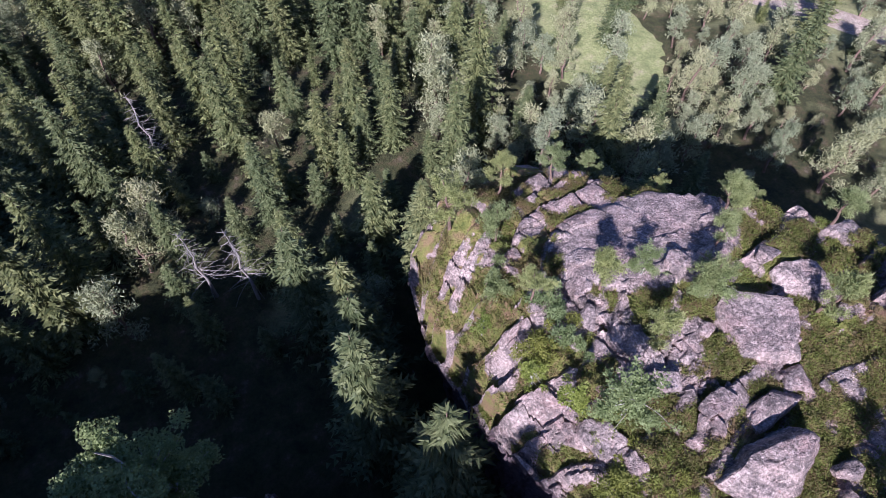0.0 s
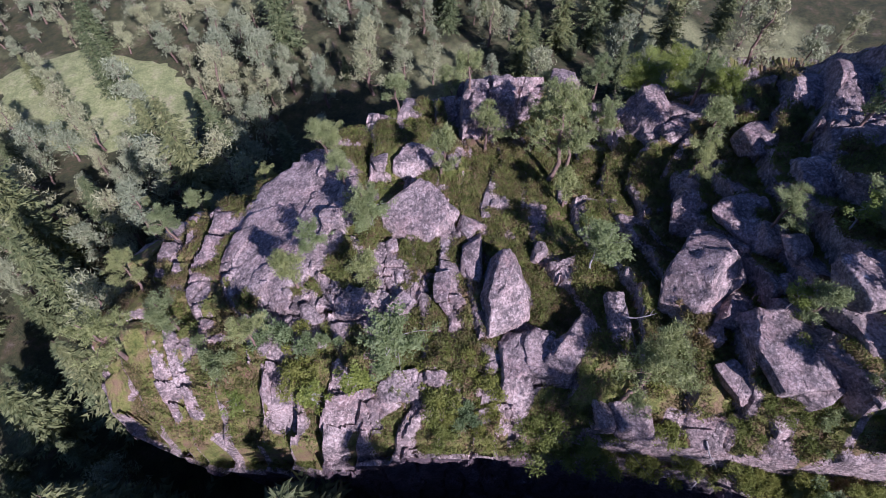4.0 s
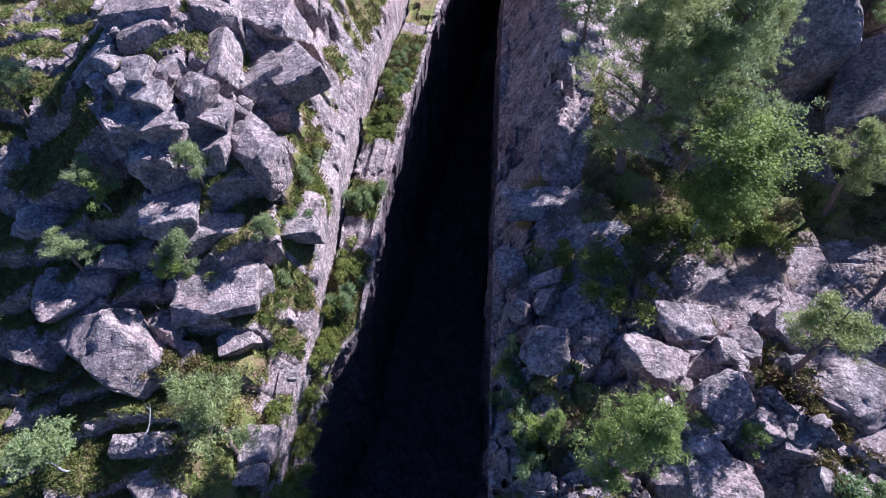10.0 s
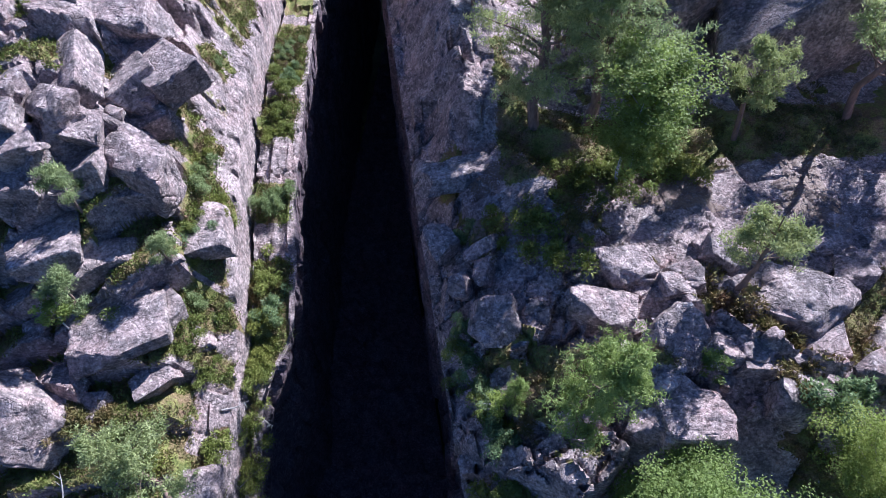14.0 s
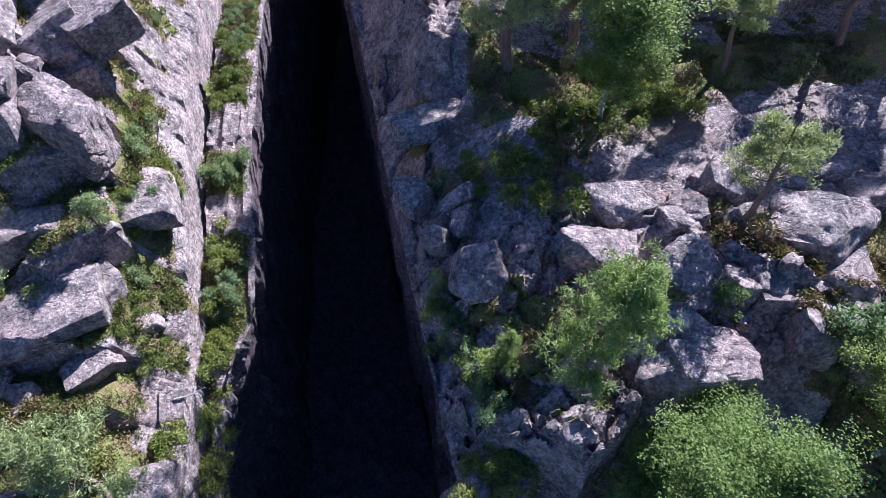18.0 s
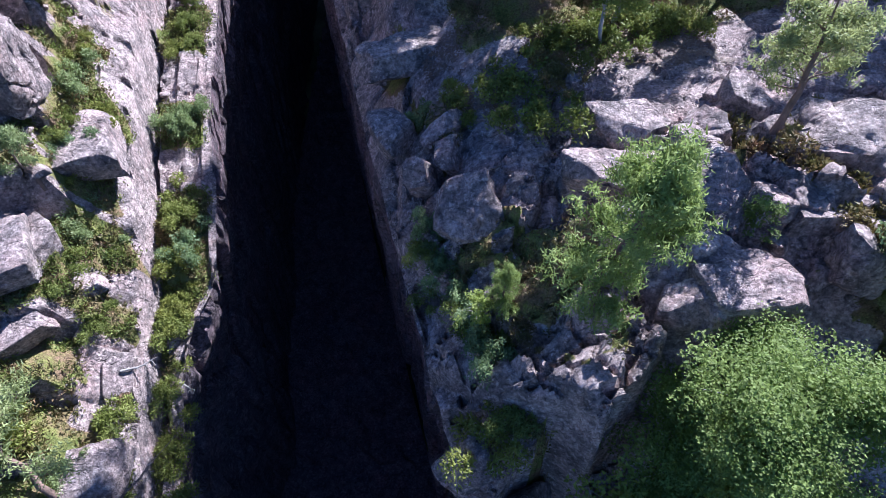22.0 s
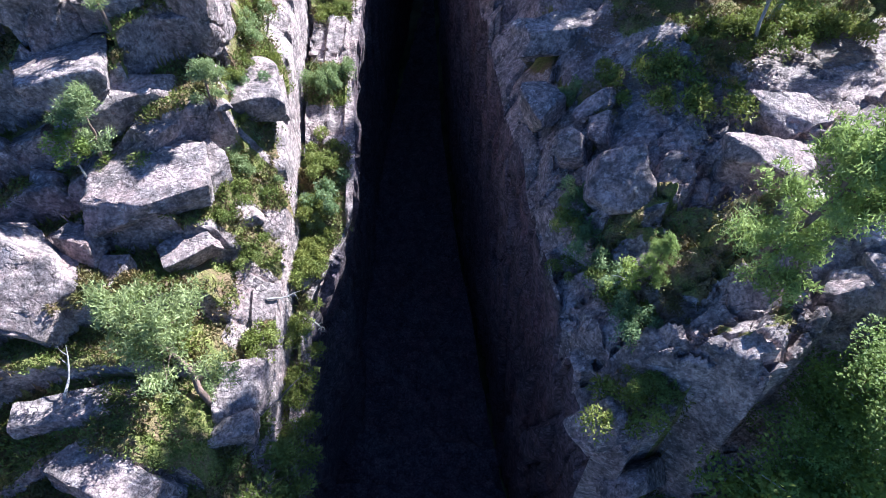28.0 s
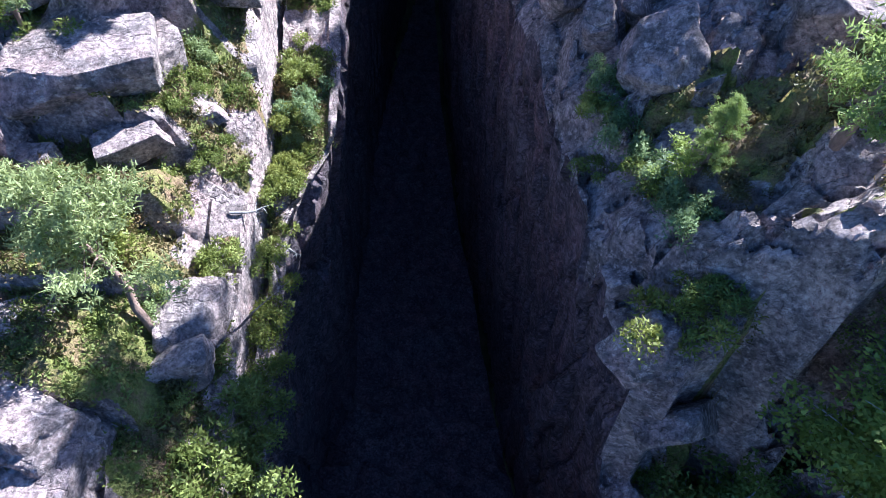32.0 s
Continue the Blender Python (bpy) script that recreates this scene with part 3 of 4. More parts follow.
def pine(seed, h, spread, tufts=150, lean=0.0, bare=0.35, mat=None, apart=True, per=44, blade=(0.11, 0.23, 0.024), sides=3, bald=False, cone=False):
    """A mountain pine: crooked trunk, up-swept limbs, needles in tufts at the limb ends."""
    rng = np.random.default_rng(seed)
    k = np.linspace(0, 1, 9)
    bend = np.cumsum(rng.normal(size=(9, 2)) * 0.02 * h, axis=0)
    bend -= bend[0]
    axis = np.stack([bend[:, 0] + lean * h * k, bend[:, 1], h * k - 0.3 * (k == 0)], 1)
    r0 = 0.022 * h + 0.03
    wood = [tube(axis, r0 * (1 - 0.85 * k), 8)]
    ends = []
    for n in range(int(15 + h * 1.3)):
        q = bare + (1 - bare) * rng.random() ** 0.85
        start = np.array([np.interp(q, k, axis[:, i]) for i in range(3)])
        a = rng.random() * 2 * np.pi
        up = (q - bare) / (1 - bare)
        reach = spread * (1.05 - 0.9 * up if cone else 1.05 - 0.75 * up**1.5) * rng.uniform(0.6, 1.1)
        pts = limb(start, (math.cos(a), math.sin(a), rng.uniform(0.1, 0.55)), reach, rng, -0.05, 5)
        wood.append(tube(pts, 0.3 * r0 * (1.1 - q * 0.6) * np.array([1, 0.8, 0.55, 0.35, 0.15]), 5 if apart else 3))
        ends.append(pts[2:])
    ends = np.concatenate(ends + [axis[-2:]])
    pick = rng.integers(len(ends), size=tufts)
    mids = ends[pick] + rng.normal(size=(tufts, 3)) * np.array([0.22, 0.22, 0.12]) * spread / 1.6
    at = np.repeat(mids, per, axis=0) + np.clip(rng.normal(size=(tufts * per, 3)), -1.6, 1.6) * np.array([0.55, 0.55, 0.35]) * blade[1]
    way = rng.normal(size=(tufts * per, 3)) + np.array([0, 0, 0.7])
    v, f = blades(at, way, rng.uniform(blade[0], blade[1], tufts * per), blade[2], rng, sides)
    return (v, f) if bald else (wooden(wood, PINE_BARK, apart), mesh_from("pine_crown", v, f, mat or NEEDLE))


def broadleaf(seed, h, spread, leaves=3200, leaf=0.1, mat=None, wood_mat=None, stems=1):
    """A birch or a bushy young tree: thin stems, branching limbs, clouds of small leaves with gaps."""
    rng = np.random.default_rng(seed)
    wood, ends = [], []
    for s in range(stems):
        a = rng.random() * 7
        k = np.linspace(0, 1, 7)
        off = 0.25 * spread * (stems > 1)
        axis = np.stack([off * math.cos(a) * k * 2 + rng.normal(size=7) * 0.02 * h, off * math.sin(a) * k * 2 + rng.normal(size=7) * 0.02 * h, h * 0.92 * k - 0.25 * (k == 0)], 1)
        r0 = (0.014 * h + 0.02) / stems**0.5
        wood.append(tube(axis, r0 * (1 - 0.85 * k), 6))
        for n in range(int(22 / stems**0.5)):
            q = rng.uniform(0.25, 1)
            start = np.array([np.interp(q, k, axis[:, i]) for i in range(3)])
            b = rng.random() * 2 * np.pi
            reach = spread * math.sqrt(max(0.08, 1 - (2 * q - 1.05) ** 2)) * rng.uniform(0.55, 1.0)
            pts = limb(start, (math.cos(b), math.sin(b), rng.uniform(0.2, 0.9)), reach, rng, 0.02, 5)
            wood.append(tube(pts, r0 * 0.35 * np.array([1, 0.8, 0.6, 0.4, 0.15]), 4))
            ends.append(pts[1:])
    ends = np.concatenate(ends)
    lumps = max(30, leaves // (45 if leaves < 20000 else 170))
    mids = ends[rng.integers(len(ends), size=lumps)] + rng.normal(size=(lumps, 3)) * 0.1 * spread
    at = mids[rng.integers(lumps, size=leaves)] + np.clip(rng.normal(size=(leaves, 3)), -1.5, 1.5) * np.array([0.16, 0.16, 0.11]) * max(spread, 0.5) * (0.8 if leaves < 5000 else 0.55 if leaves < 20000 else 0.5)
    at[:, 2] = np.maximum(at[:, 2], 0.02)
    way = rng.normal(size=(leaves, 3)) * np.array([1, 1, 0.6])
    v, f = blades(at, way, rng.uniform(0.7, 1.3, leaves) * leaf, leaf * 0.36, rng, 3, 0.55)
    return wooden(wood, wood_mat or BIRCH_BARK, stems == 1), mesh_from("birch_crown", v, f, mat or LEAF)


def spruce_sprays(seed, h, spread, whorls, steps, fat=1.0):
    """Whorls of drooping sprays, shorter to the pointed top."""
    rng = np.random.default_rng(seed)
    at, way, length, width = [], [], [], []
    for w in range(whorls):
        q = 0.05 + 0.95 * (w / whorls) ** 0.92
        reach = spread * (1 - q) ** 0.8 * rng.uniform(0.65, 1.15) + 0.1
        count = int(6 + 4 * (1 - q))
        for b in range(count):
            a = 2 * np.pi * (b + rng.random() * 0.8) / count + w
            l = reach * rng.uniform(0.45, 1.2)
            drop = rng.uniform(0.15, 0.6) * (1 - 0.9 * q)
            ahead = np.array([math.cos(a), math.sin(a), 0])
            cross = np.array([-math.sin(a), math.cos(a), 0])
            for n in range(steps):
                s = (n + 0.5) / steps
                p = np.array([0, 0, q * h]) + ahead * l * s + np.array([0, 0, -drop * l * s + 0.18 * l * s * s])
                for e in (-1, 1):
                    at.append(p + rng.normal(size=3) * 0.04)
                    way.append(ahead * 0.8 + cross * e * rng.uniform(0.4, 1.0) + np.array([0, 0, rng.uniform(-0.5, 0.15)]))
                    length.append((0.42 + 0.32 * l * (1 - s)) * rng.uniform(0.7, 1.25) * fat)
                    width.append((0.07 + 0.03 * l) * fat)
    return blades(np.array(at), np.array(way), np.array(length), np.array(width), rng, 3, 0.45)


def spruce(seed, h, spread, whorls=26):
    """A spruce: straight mast under its sprays."""
    k = np.linspace(0, 1, 6)
    trunk = tube(np.stack([0 * k, 0 * k, h * k - 0.5 * (k == 0)], 1), (0.012 * h + 0.04) * (1 - 0.93 * k), 7)
    return wooden([trunk], PINE_BARK), mesh_from("spruce_crown", *spruce_sprays(seed, h, spread, int(whorls * 1.2), 8, 0.88), SPRUCE)


def dead_tree(seed, h):
    rng = np.random.default_rng(seed)
    k = np.linspace(0, 1, 7)
    axis = np.stack([rng.normal(size=7) * 0.01 * h, rng.normal(size=7) * 0.01 * h, h * k - 0.3 * (k == 0)], 1)
    twigs = []
    for n in range(60):
        q = rng.uniform(0.25, 0.98)
        a = rng.random() * 7
        pts = limb((0, 0, q * h), (math.cos(a), math.sin(a), rng.uniform(-0.3, 0.2)), (1.1 - q) * 0.28 * h + 0.2, rng, 0.03, 4)
        twigs.append(tube(pts, 0.022 * np.array([1, 0.7, 0.5, 0.2]), 4))
    return wooden([tube(axis, (0.014 * h + 0.02) * (1 - 0.9 * k), 7)], DEAD_WOOD), mesh_from("dead_twigs", *joined(twigs), DEAD_WOOD)


def boulder_mesh(seed, lx, ly, lz, cuts=7, mat=None, fine=0.16, skew=0.3, worn=0.075):
    """A block of granite split along joints: uneven faces, worn edges, cracks and small ledges."""
    rng = np.random.default_rng(seed)
    bm = bmesh.new()
    bmesh.ops.create_cube(bm, size=2.0)
    ways = [Vector(w) + Vector(rng.normal(size=3) * skew) for w in ((1, 0, 0), (-1, 0, 0), (0, 1, 0), (0, -1, 0), (0, 0, 1))]
    planes = [(w.normalized(), rng.uniform(0.7, 0.95)) for w in ways]
    for n in range(cuts):
        w = Vector(rng.choice([-1, 1], 3) * rng.uniform(0.2, 1.0, 3)).normalized()
        planes.append((w, rng.uniform(0.82, 1.2) + 0.3 - skew))
    for w, d in planes:
        geom = list(bm.verts) + list(bm.edges) + list(bm.faces)
        cut = bmesh.ops.bisect_plane(bm, geom=geom, plane_co=w * d, plane_no=w, clear_outer=True)
        edges = [e for e in cut["geom_cut"] if isinstance(e, bmesh.types.BMEdge)]
        if edges:
            bmesh.ops.contextual_create(bm, geom=edges)
    bmesh.ops.bevel(bm, geom=list(bm.edges), offset=worn, segments=2 if fine < 0.5 else 1, affect="EDGES", profile=0.6)
    for n in range(3):
        bmesh.ops.triangulate(bm, faces=list(bm.faces))
        long = [e for e in bm.edges if e.calc_length() > fine]
        if not long:
            break
        bmesh.ops.subdivide_edges(bm, edges=long, cuts=1)
    bmesh.ops.triangulate(bm, faces=list(bm.faces))
    bed = Vector(rng.normal(size=3) * np.array([0.5, 0.5, 1])).normalized()
    for v in bm.verts:
        q = Vector((v.co.x * lx, v.co.y * ly, v.co.z * lz)) * 0.5
        p = q * 0.9 + Vector((seed * 3.1, seed * 1.7, 0))
        s = min(lx, ly, lz)
        out = 0.13 * noise.noise(p * 0.8) + 0.09 * noise.noise(p * 2.1) + 0.05 * noise.noise(p * 4.7)
        out -= 0.10 * max(0, 1 - 8 * abs(noise.noise(p * 0.9 + Vector((9, 0, 0)))))
        layer = q.dot(bed) * 2.2 + 0.6 * noise.noise(p)
        out += 0.07 * (noise.noise(Vector((math.floor(layer), seed, 0.5))))
        v.co = q + v.co.normalized() * out * min(1.0, 0.45 * s)
    for f in bm.faces:
        f.smooth = True
    me = bpy.data.meshes.new("boulder")
    bm.to_mesh(me)
    bm.free()
    me.set_sharp_from_angle(angle=radians(30))
    me.materials.append(mat or STONE)
    return me


def shrub(seed, h, spread, leaves, leaf, mat):
    """A low mound of fine growth over a few woody stems: lumpy, with an uneven hem."""
    rng = np.random.default_rng(seed)
    stems = []
    for n in range(6):
        a = rng.random() * 7
        stems.append(tube(limb((0, 0, -0.05), (math.cos(a), math.sin(a), 0.7), spread * 0.8, rng, 0.03, 4), 0.014 * np.array([1, 0.8, 0.5, 0.2]), 4))
    lumps = 15
    mid = rng.normal(size=(lumps, 2)) * np.array([0.38, 0.75]) * spread
    size = rng.uniform(0.14, 0.5, lumps) * spread
    tall = rng.uniform(0.45, 1.1, lumps) * h
    pick = rng.choice(lumps, leaves, p=size**2 / np.sum(size**2))
    a, r = rng.uniform(0, 2 * np.pi, leaves), rng.random(leaves) ** 0.6 * rng.uniform(0.7, 1.25, leaves)
    x, y = np.cos(a) * r, np.sin(a) * r
    z = tall[pick] * np.sqrt(np.clip(1.25 - r**2, 0.02, 2)) * rng.uniform(0.35, 1.12, leaves)
    at = np.stack([mid[pick, 0] + x * size[pick], mid[pick, 1] + y * size[pick], z], 1)
    way = rng.normal(size=(leaves, 3)) + np.stack([x, y, 0.7 + 0 * x], 1)
    v, f = blades(at, way, rng.uniform(0.6, 1.6, leaves) * leaf, leaf * 0.32, rng, 3, 0.3)
    return [mesh_from("stems", *joined(stems), PINE_BARK, True)], mesh_from("shrub", v, f, mat)


# ---- blocks split from the rock: x, y, height of the top, length, width, thickness, turn ----
def rock(x, y, top, lx, ly, lz, turn, label, group, skew=0.2, lean=0.0):
    """A block that lies level, or leans its top by some degrees towards the cleft, to the south-west."""
    n = 200 + len(rocks)
    rng = np.random.default_rng(n)
    ob = new("boulder", boulder_mesh(n, lx * 1.08, ly * 1.08, lz, 4 if skew < 0.15 else 8, None, 0.12 if lx > 2.5 else 0.17, skew, 0.085))
    m = pose(0, 0, 0, rng.normal() * 6, rng.normal() * 6, turn)
    ob.matrix_world = Matrix.Translation((x, y, top + 0.05 - lz * 0.45)) @ Matrix.Rotation(radians(lean), 4, (0.6, -0.8, 0)) @ m
    rocks.append(ob)
    return tagged(ob, label, "boulder", group)


rocks = []
# ledges and blocks above the cleft
rock(-13, 11.4, 5, 4.8, 2.6, 2, 27, "huge pinkish grey granite block on a mossy ledge", "blocks above the cleft", 0.16)
rock(-11.6, 12.5, 4.5, 1.6, 1.9, 1.4, 47, "pinkish grey granite block on a mossy ledge", "blocks above the cleft", 0.16)
rock(-12.9, 13.1, 5.8, 2.2, 1.2, 1, 57, "pinkish grey granite block on a mossy ledge", "blocks above the cleft", 0.16)
rock(-16.8, 8.5, 5, 4.2, 3.1, 3.4, -24, "huge pinkish grey granite block on a mossy ledge", "blocks above the cleft", 0.34)
rock(-21.1, 7.9, 3.3, 2.6, 1.9, 1.8, -4, "pinkish grey granite block on a mossy ledge", "blocks above the cleft", 0.16)
rock(-15.7, 8.9, 3.7, 2.5, 1.6, 1.5, -20, "pinkish grey granite block on a mossy ledge", "blocks above the cleft", 0.16)
rock(-11.7, 9.9, 3.4, 1.8, 1.2, 0.9, 32, "pinkish grey granite block on a mossy ledge", "blocks above the cleft", 0.16)
rock(-10, 6.1, 0.9, 1.8, 1.8, 1.5, 6, "pinkish grey granite block on a mossy ledge", "blocks above the cleft", 0.16)
rock(-10, 4.8, 0.5, 1.8, 1.1, 1.3, 23, "pinkish grey granite block on a mossy ledge", "blocks above the cleft", 0.16)
rock(-14.1, 5, 1.8, 3.3, 1.6, 1.4, 15, "large pinkish grey granite block on a mossy ledge", "blocks above the cleft", 0.16)
rock(-12.9, 3, 1.6, 3.7, 1.4, 2, -26, "large pinkish grey granite block on a mossy ledge", "blocks above the cleft", 0.16)
rock(-15.4, 14.1, 7.4, 2.6, 3, 1.6, 25, "large pinkish grey granite block on a mossy ledge", "blocks above the cleft", 0.16)
rock(-14.1, 13.6, 6.5, 3.6, 1.7, 1.3, 23, "large pinkish grey granite block on a mossy ledge", "blocks above the cleft", 0.16)
rock(-10.7, 16.5, 5.2, 2.1, 3.1, 1.6, 22, "large pinkish grey granite block on a mossy ledge", "blocks above the cleft", 0.16)
rock(-12.1, 2.9, 1.6, 2.4, 1.6, 1.7, -20, "pinkish grey granite block on a mossy ledge", "blocks above the cleft", 0.16)
rock(-11.8, 1.6, 1.3, 2.6, 1.7, 1.5, 12, "pinkish grey granite block on a mossy ledge", "blocks above the cleft", 0.16)
# the broken knoll further along the rim
rock(-12.1, 16.9, 9.1, 2.7, 2.1, 2.6, -24, "large lichen-blotched granite block of the broken knoll", "blocks of the knoll", 0.12)
rock(-14.1, 16.2, 9.2, 2.1, 1.9, 1.6, 9, "lichen-blotched granite block of the broken knoll", "blocks of the knoll", 0.12, 10)
rock(-13.3, 20.8, 10.3, 3.4, 2.2, 2, -42, "large lichen-blotched granite block of the broken knoll", "blocks of the knoll", 0.12, 10)
rock(-14.5, 19.8, 11.5, 4.4, 1.8, 1.6, 103, "huge lichen-blotched granite block of the broken knoll", "blocks of the knoll", 0.12, 10)
rock(-12.7, 20.3, 9.3, 2.1, 1.5, 1.4, -12, "lichen-blotched granite block of the broken knoll", "blocks of the knoll", 0.12, 10)
rock(-12.4, 19.4, 8.8, 1.6, 1.5, 1.3, 34, "lichen-blotched granite block of the broken knoll", "blocks of the knoll", 0.12)
rock(-14, 23.4, 11.8, 4.5, 2.2, 2, -14, "huge lichen-blotched granite block of the broken knoll", "blocks of the knoll", 0.12, 10)
rock(-13.1, 22.6, 10.5, 7.3, 2.6, 2.4, -41, "huge lichen-blotched granite block of the broken knoll", "blocks of the knoll", 0.12, 10)
rock(-17.8, 21.4, 13, 3.9, 3.5, 2.4, 2, "large lichen-blotched granite block of the broken knoll", "blocks of the knoll", 0.12, 10)
rock(-14.6, 17.7, 11.1, 1.9, 1.3, 1.2, -22, "lichen-blotched granite block of the broken knoll", "blocks of the knoll", 0.12, 10)
rock(-14.1, 17.5, 10.3, 2.1, 1.5, 1.3, -9, "lichen-blotched granite block of the broken knoll", "blocks of the knoll", 0.12, 10)
rock(-16.4, 16.9, 11.4, 2.2, 1.3, 1.3, -4, "lichen-blotched granite block of the broken knoll", "blocks of the knoll", 0.12, 10)
rock(-15.8, 16.3, 10.5, 2, 1.6, 1.3, 18, "lichen-blotched granite block of the broken knoll", "blocks of the knoll", 0.12, 10)
rock(-18, 16.1, 10.4, 1.7, 3.1, 1.8, 54, "large lichen-blotched granite block of the broken knoll", "blocks of the knoll", 0.12, 10)
rock(-16.3, 15.4, 9.4, 2.3, 2.3, 1.8, 17, "lichen-blotched granite block of the broken knoll", "blocks of the knoll", 0.12, 10)
rock(-14.3, 15.7, 8.6, 2, 1.4, 1.2, 16, "lichen-blotched granite block of the broken knoll", "blocks of the knoll", 0.12, 10)
rock(-17, 17.5, 11.8, 1.4, 1.3, 1.1, 2, "lichen-blotched granite block of the broken knoll", "blocks of the knoll", 0.12, 10)
rock(-12.7, 16.3, 7.9, 1.9, 1.4, 1.2, 13, "lichen-blotched granite block of the broken knoll", "blocks of the knoll", 0.12, 10)
# the plateau
rock(-18.9, 11.3, 4.9, 2, 1.8, 1.6, 2, "pinkish grey granite boulder among heather", "boulders on the plateau", 0.3)
rock(-19, -6.6, 1.2, 3.6, 3.7, 2.6, 55, "large pinkish grey granite boulder among heather", "boulders on the plateau", 0.3)
rock(-14.7, -0.8, 2, 4.3, 2.5, 2.8, 7, "huge pinkish grey granite boulder among heather", "boulders on the plateau", 0.3)
rock(-11.2, 0.5, 1.2, 3.2, 1.9, 2, 8, "large pinkish grey granite boulder among heather", "boulders on the plateau", 0.3)
rock(-16.8, -3, 1.1, 3.4, 1.2, 1.6, 15, "large pinkish grey granite boulder among heather", "boulders on the plateau", 0.3)
rock(-11.5, 2.3, 1.1, 1.6, 1.5, 1.3, 99, "pinkish grey granite boulder among heather", "boulders on the plateau", 0.3)
rock(-20.3, 10.5, 4.5, 3.4, 3, 2.2, 63, "large pinkish grey granite boulder among heather", "boulders on the plateau", 0.3)
rock(-29.5, 5.8, 2.6, 4, 2.3, 2.4, 9, "large pinkish grey granite boulder among heather", "boulders on the plateau", 0.3)
rock(-27.9, 7.3, 2.6, 2.2, 2.2, 1.4, 77, "pinkish grey granite boulder among heather", "boulders on the plateau", 0.3)
rock(-31, 0.1, 2.1, 3.4, 1.9, 3.7, 167, "large pinkish grey granite boulder among heather", "boulders on the plateau", 0.3)
rock(-23.5, -7.9, 0.8, 2.9, 2.8, 1.8, 98, "large pinkish grey granite boulder among heather", "boulders on the plateau", 0.3)
rock(-22.5, -10.3, 0.4, 1.4, 0.9, 0.9, 174, "pinkish grey granite boulder among heather", "boulders on the plateau", 0.3)
rock(-14.5, -4.1, 1, 1.8, 1, 1.4, 19, "pinkish grey granite boulder among heather", "boulders on the plateau", 0.3)
rock(-9, -4.8, 0.3, 2.8, 1.6, 1.4, 110, "large pinkish grey granite boulder among heather", "boulders on the plateau", 0.3)
rock(-13, -8.4, 0.7, 1.8, 1.6, 1.4, 100, "pinkish grey granite boulder among heather", "boulders on the plateau", 0.3)
rock(-26.1, 11.1, 4.8, 3, 2.6, 1.8, 143, "large pinkish grey granite boulder among heather", "boulders on the plateau", 0.3)
rock(-22.4, 13.2, 6, 3, 2.8, 1.8, 92, "large pinkish grey granite boulder among heather", "boulders on the plateau", 0.3)
rock(-19, -3.6, 0.8, 1.8, 1.4, 1.2, 157, "pinkish grey granite boulder among heather", "boulders on the plateau", 0.3)
rock(-8.3, -5.2, -0.4, 1.5, 1.1, 1, 125, "pinkish grey granite boulder among heather", "boulders on the plateau", 0.3)
# the eastern bank and its shelf
rock(3.7, 13, 5.8, 2.5, 2.2, 1.6, -12, "angular granite block on the rocky shelf", "blocks on the shelf", lean=32)
rock(2.2, 11.3, 5.4, 2, 1.8, 1.8, -2, "angular granite block on the rocky shelf", "blocks on the shelf", lean=32)
rock(1.8, 13.4, 5.7, 0.8, 1.3, 1, -5, "angular granite block on the rocky shelf", "blocks on the shelf", lean=32)
rock(1.8, 14.4, 5.8, 1.5, 0.8, 0.9, 21, "angular granite block on the rocky shelf", "blocks on the shelf", lean=32)
rock(0.9, 12.9, 5.4, 1, 0.9, 1.7, -5, "angular granite block on the rocky shelf", "blocks on the shelf", lean=25)
rock(6.2, 11, 6.7, 2.8, 1.8, 1.9, -16, "angular granite block on the rocky shelf", "blocks on the shelf")
rock(7.3, 12.8, 6.8, 2.2, 1.8, 1.7, 19, "angular granite block on the rocky shelf", "blocks on the shelf")
rock(9.6, 12.1, 6.9, 1.7, 1.3, 1.6, -75, "angular granite block on the rocky shelf", "blocks on the shelf")
rock(9, 11.6, 6.8, 1.3, 1.1, 1.4, -5, "angular granite block on the rocky shelf", "blocks on the shelf")
rock(8.7, 9.7, 7.1, 2.2, 2.2, 2.1, -50, "angular granite block on the rocky shelf", "blocks on the shelf")
rock(9.9, 9.1, 6.9, 1.3, 1.5, 1.8, -32, "angular granite block on the rocky shelf", "blocks on the shelf")
rock(11.1, 9.2, 6.9, 2, 1.5, 1.7, -19, "angular granite block on the rocky shelf", "blocks on the shelf")
rock(11, 8.5, 6.6, 1.5, 0.9, 1.3, 0, "angular granite block on the rocky shelf", "blocks on the shelf")
rock(13.5, 10.7, 7.5, 2.8, 3.3, 2.7, -50, "large angular granite block on the rocky shelf", "blocks on the shelf")
rock(12.4, 11.1, 7.2, 2.2, 1, 1.9, -104, "angular granite block on the rocky shelf", "blocks on the shelf")
rock(11.6, 11.5, 6.9, 1.7, 1.4, 1.5, 17, "angular granite block on the rocky shelf", "blocks on the shelf")
rock(11.9, 10.7, 6.8, 1.2, 1.2, 1.4, -5, "angular granite block on the rocky shelf", "blocks on the shelf")
rock(11.1, 13, 7.1, 1.5, 1.3, 1.4, -36, "angular granite block on the rocky shelf", "blocks on the shelf")
rock(13.7, 9.2, 6.9, 2, 1.3, 1.7, 15, "angular granite block on the rocky shelf", "blocks on the shelf")
rock(13.6, 8.2, 6.7, 1.1, 1.1, 1.4, -34, "angular granite block on the rocky shelf", "blocks on the shelf")
rock(8.3, 6.8, 6.5, 2.6, 2.4, 2.7, -17, "angular granite block on the rocky shelf", "blocks on the shelf")
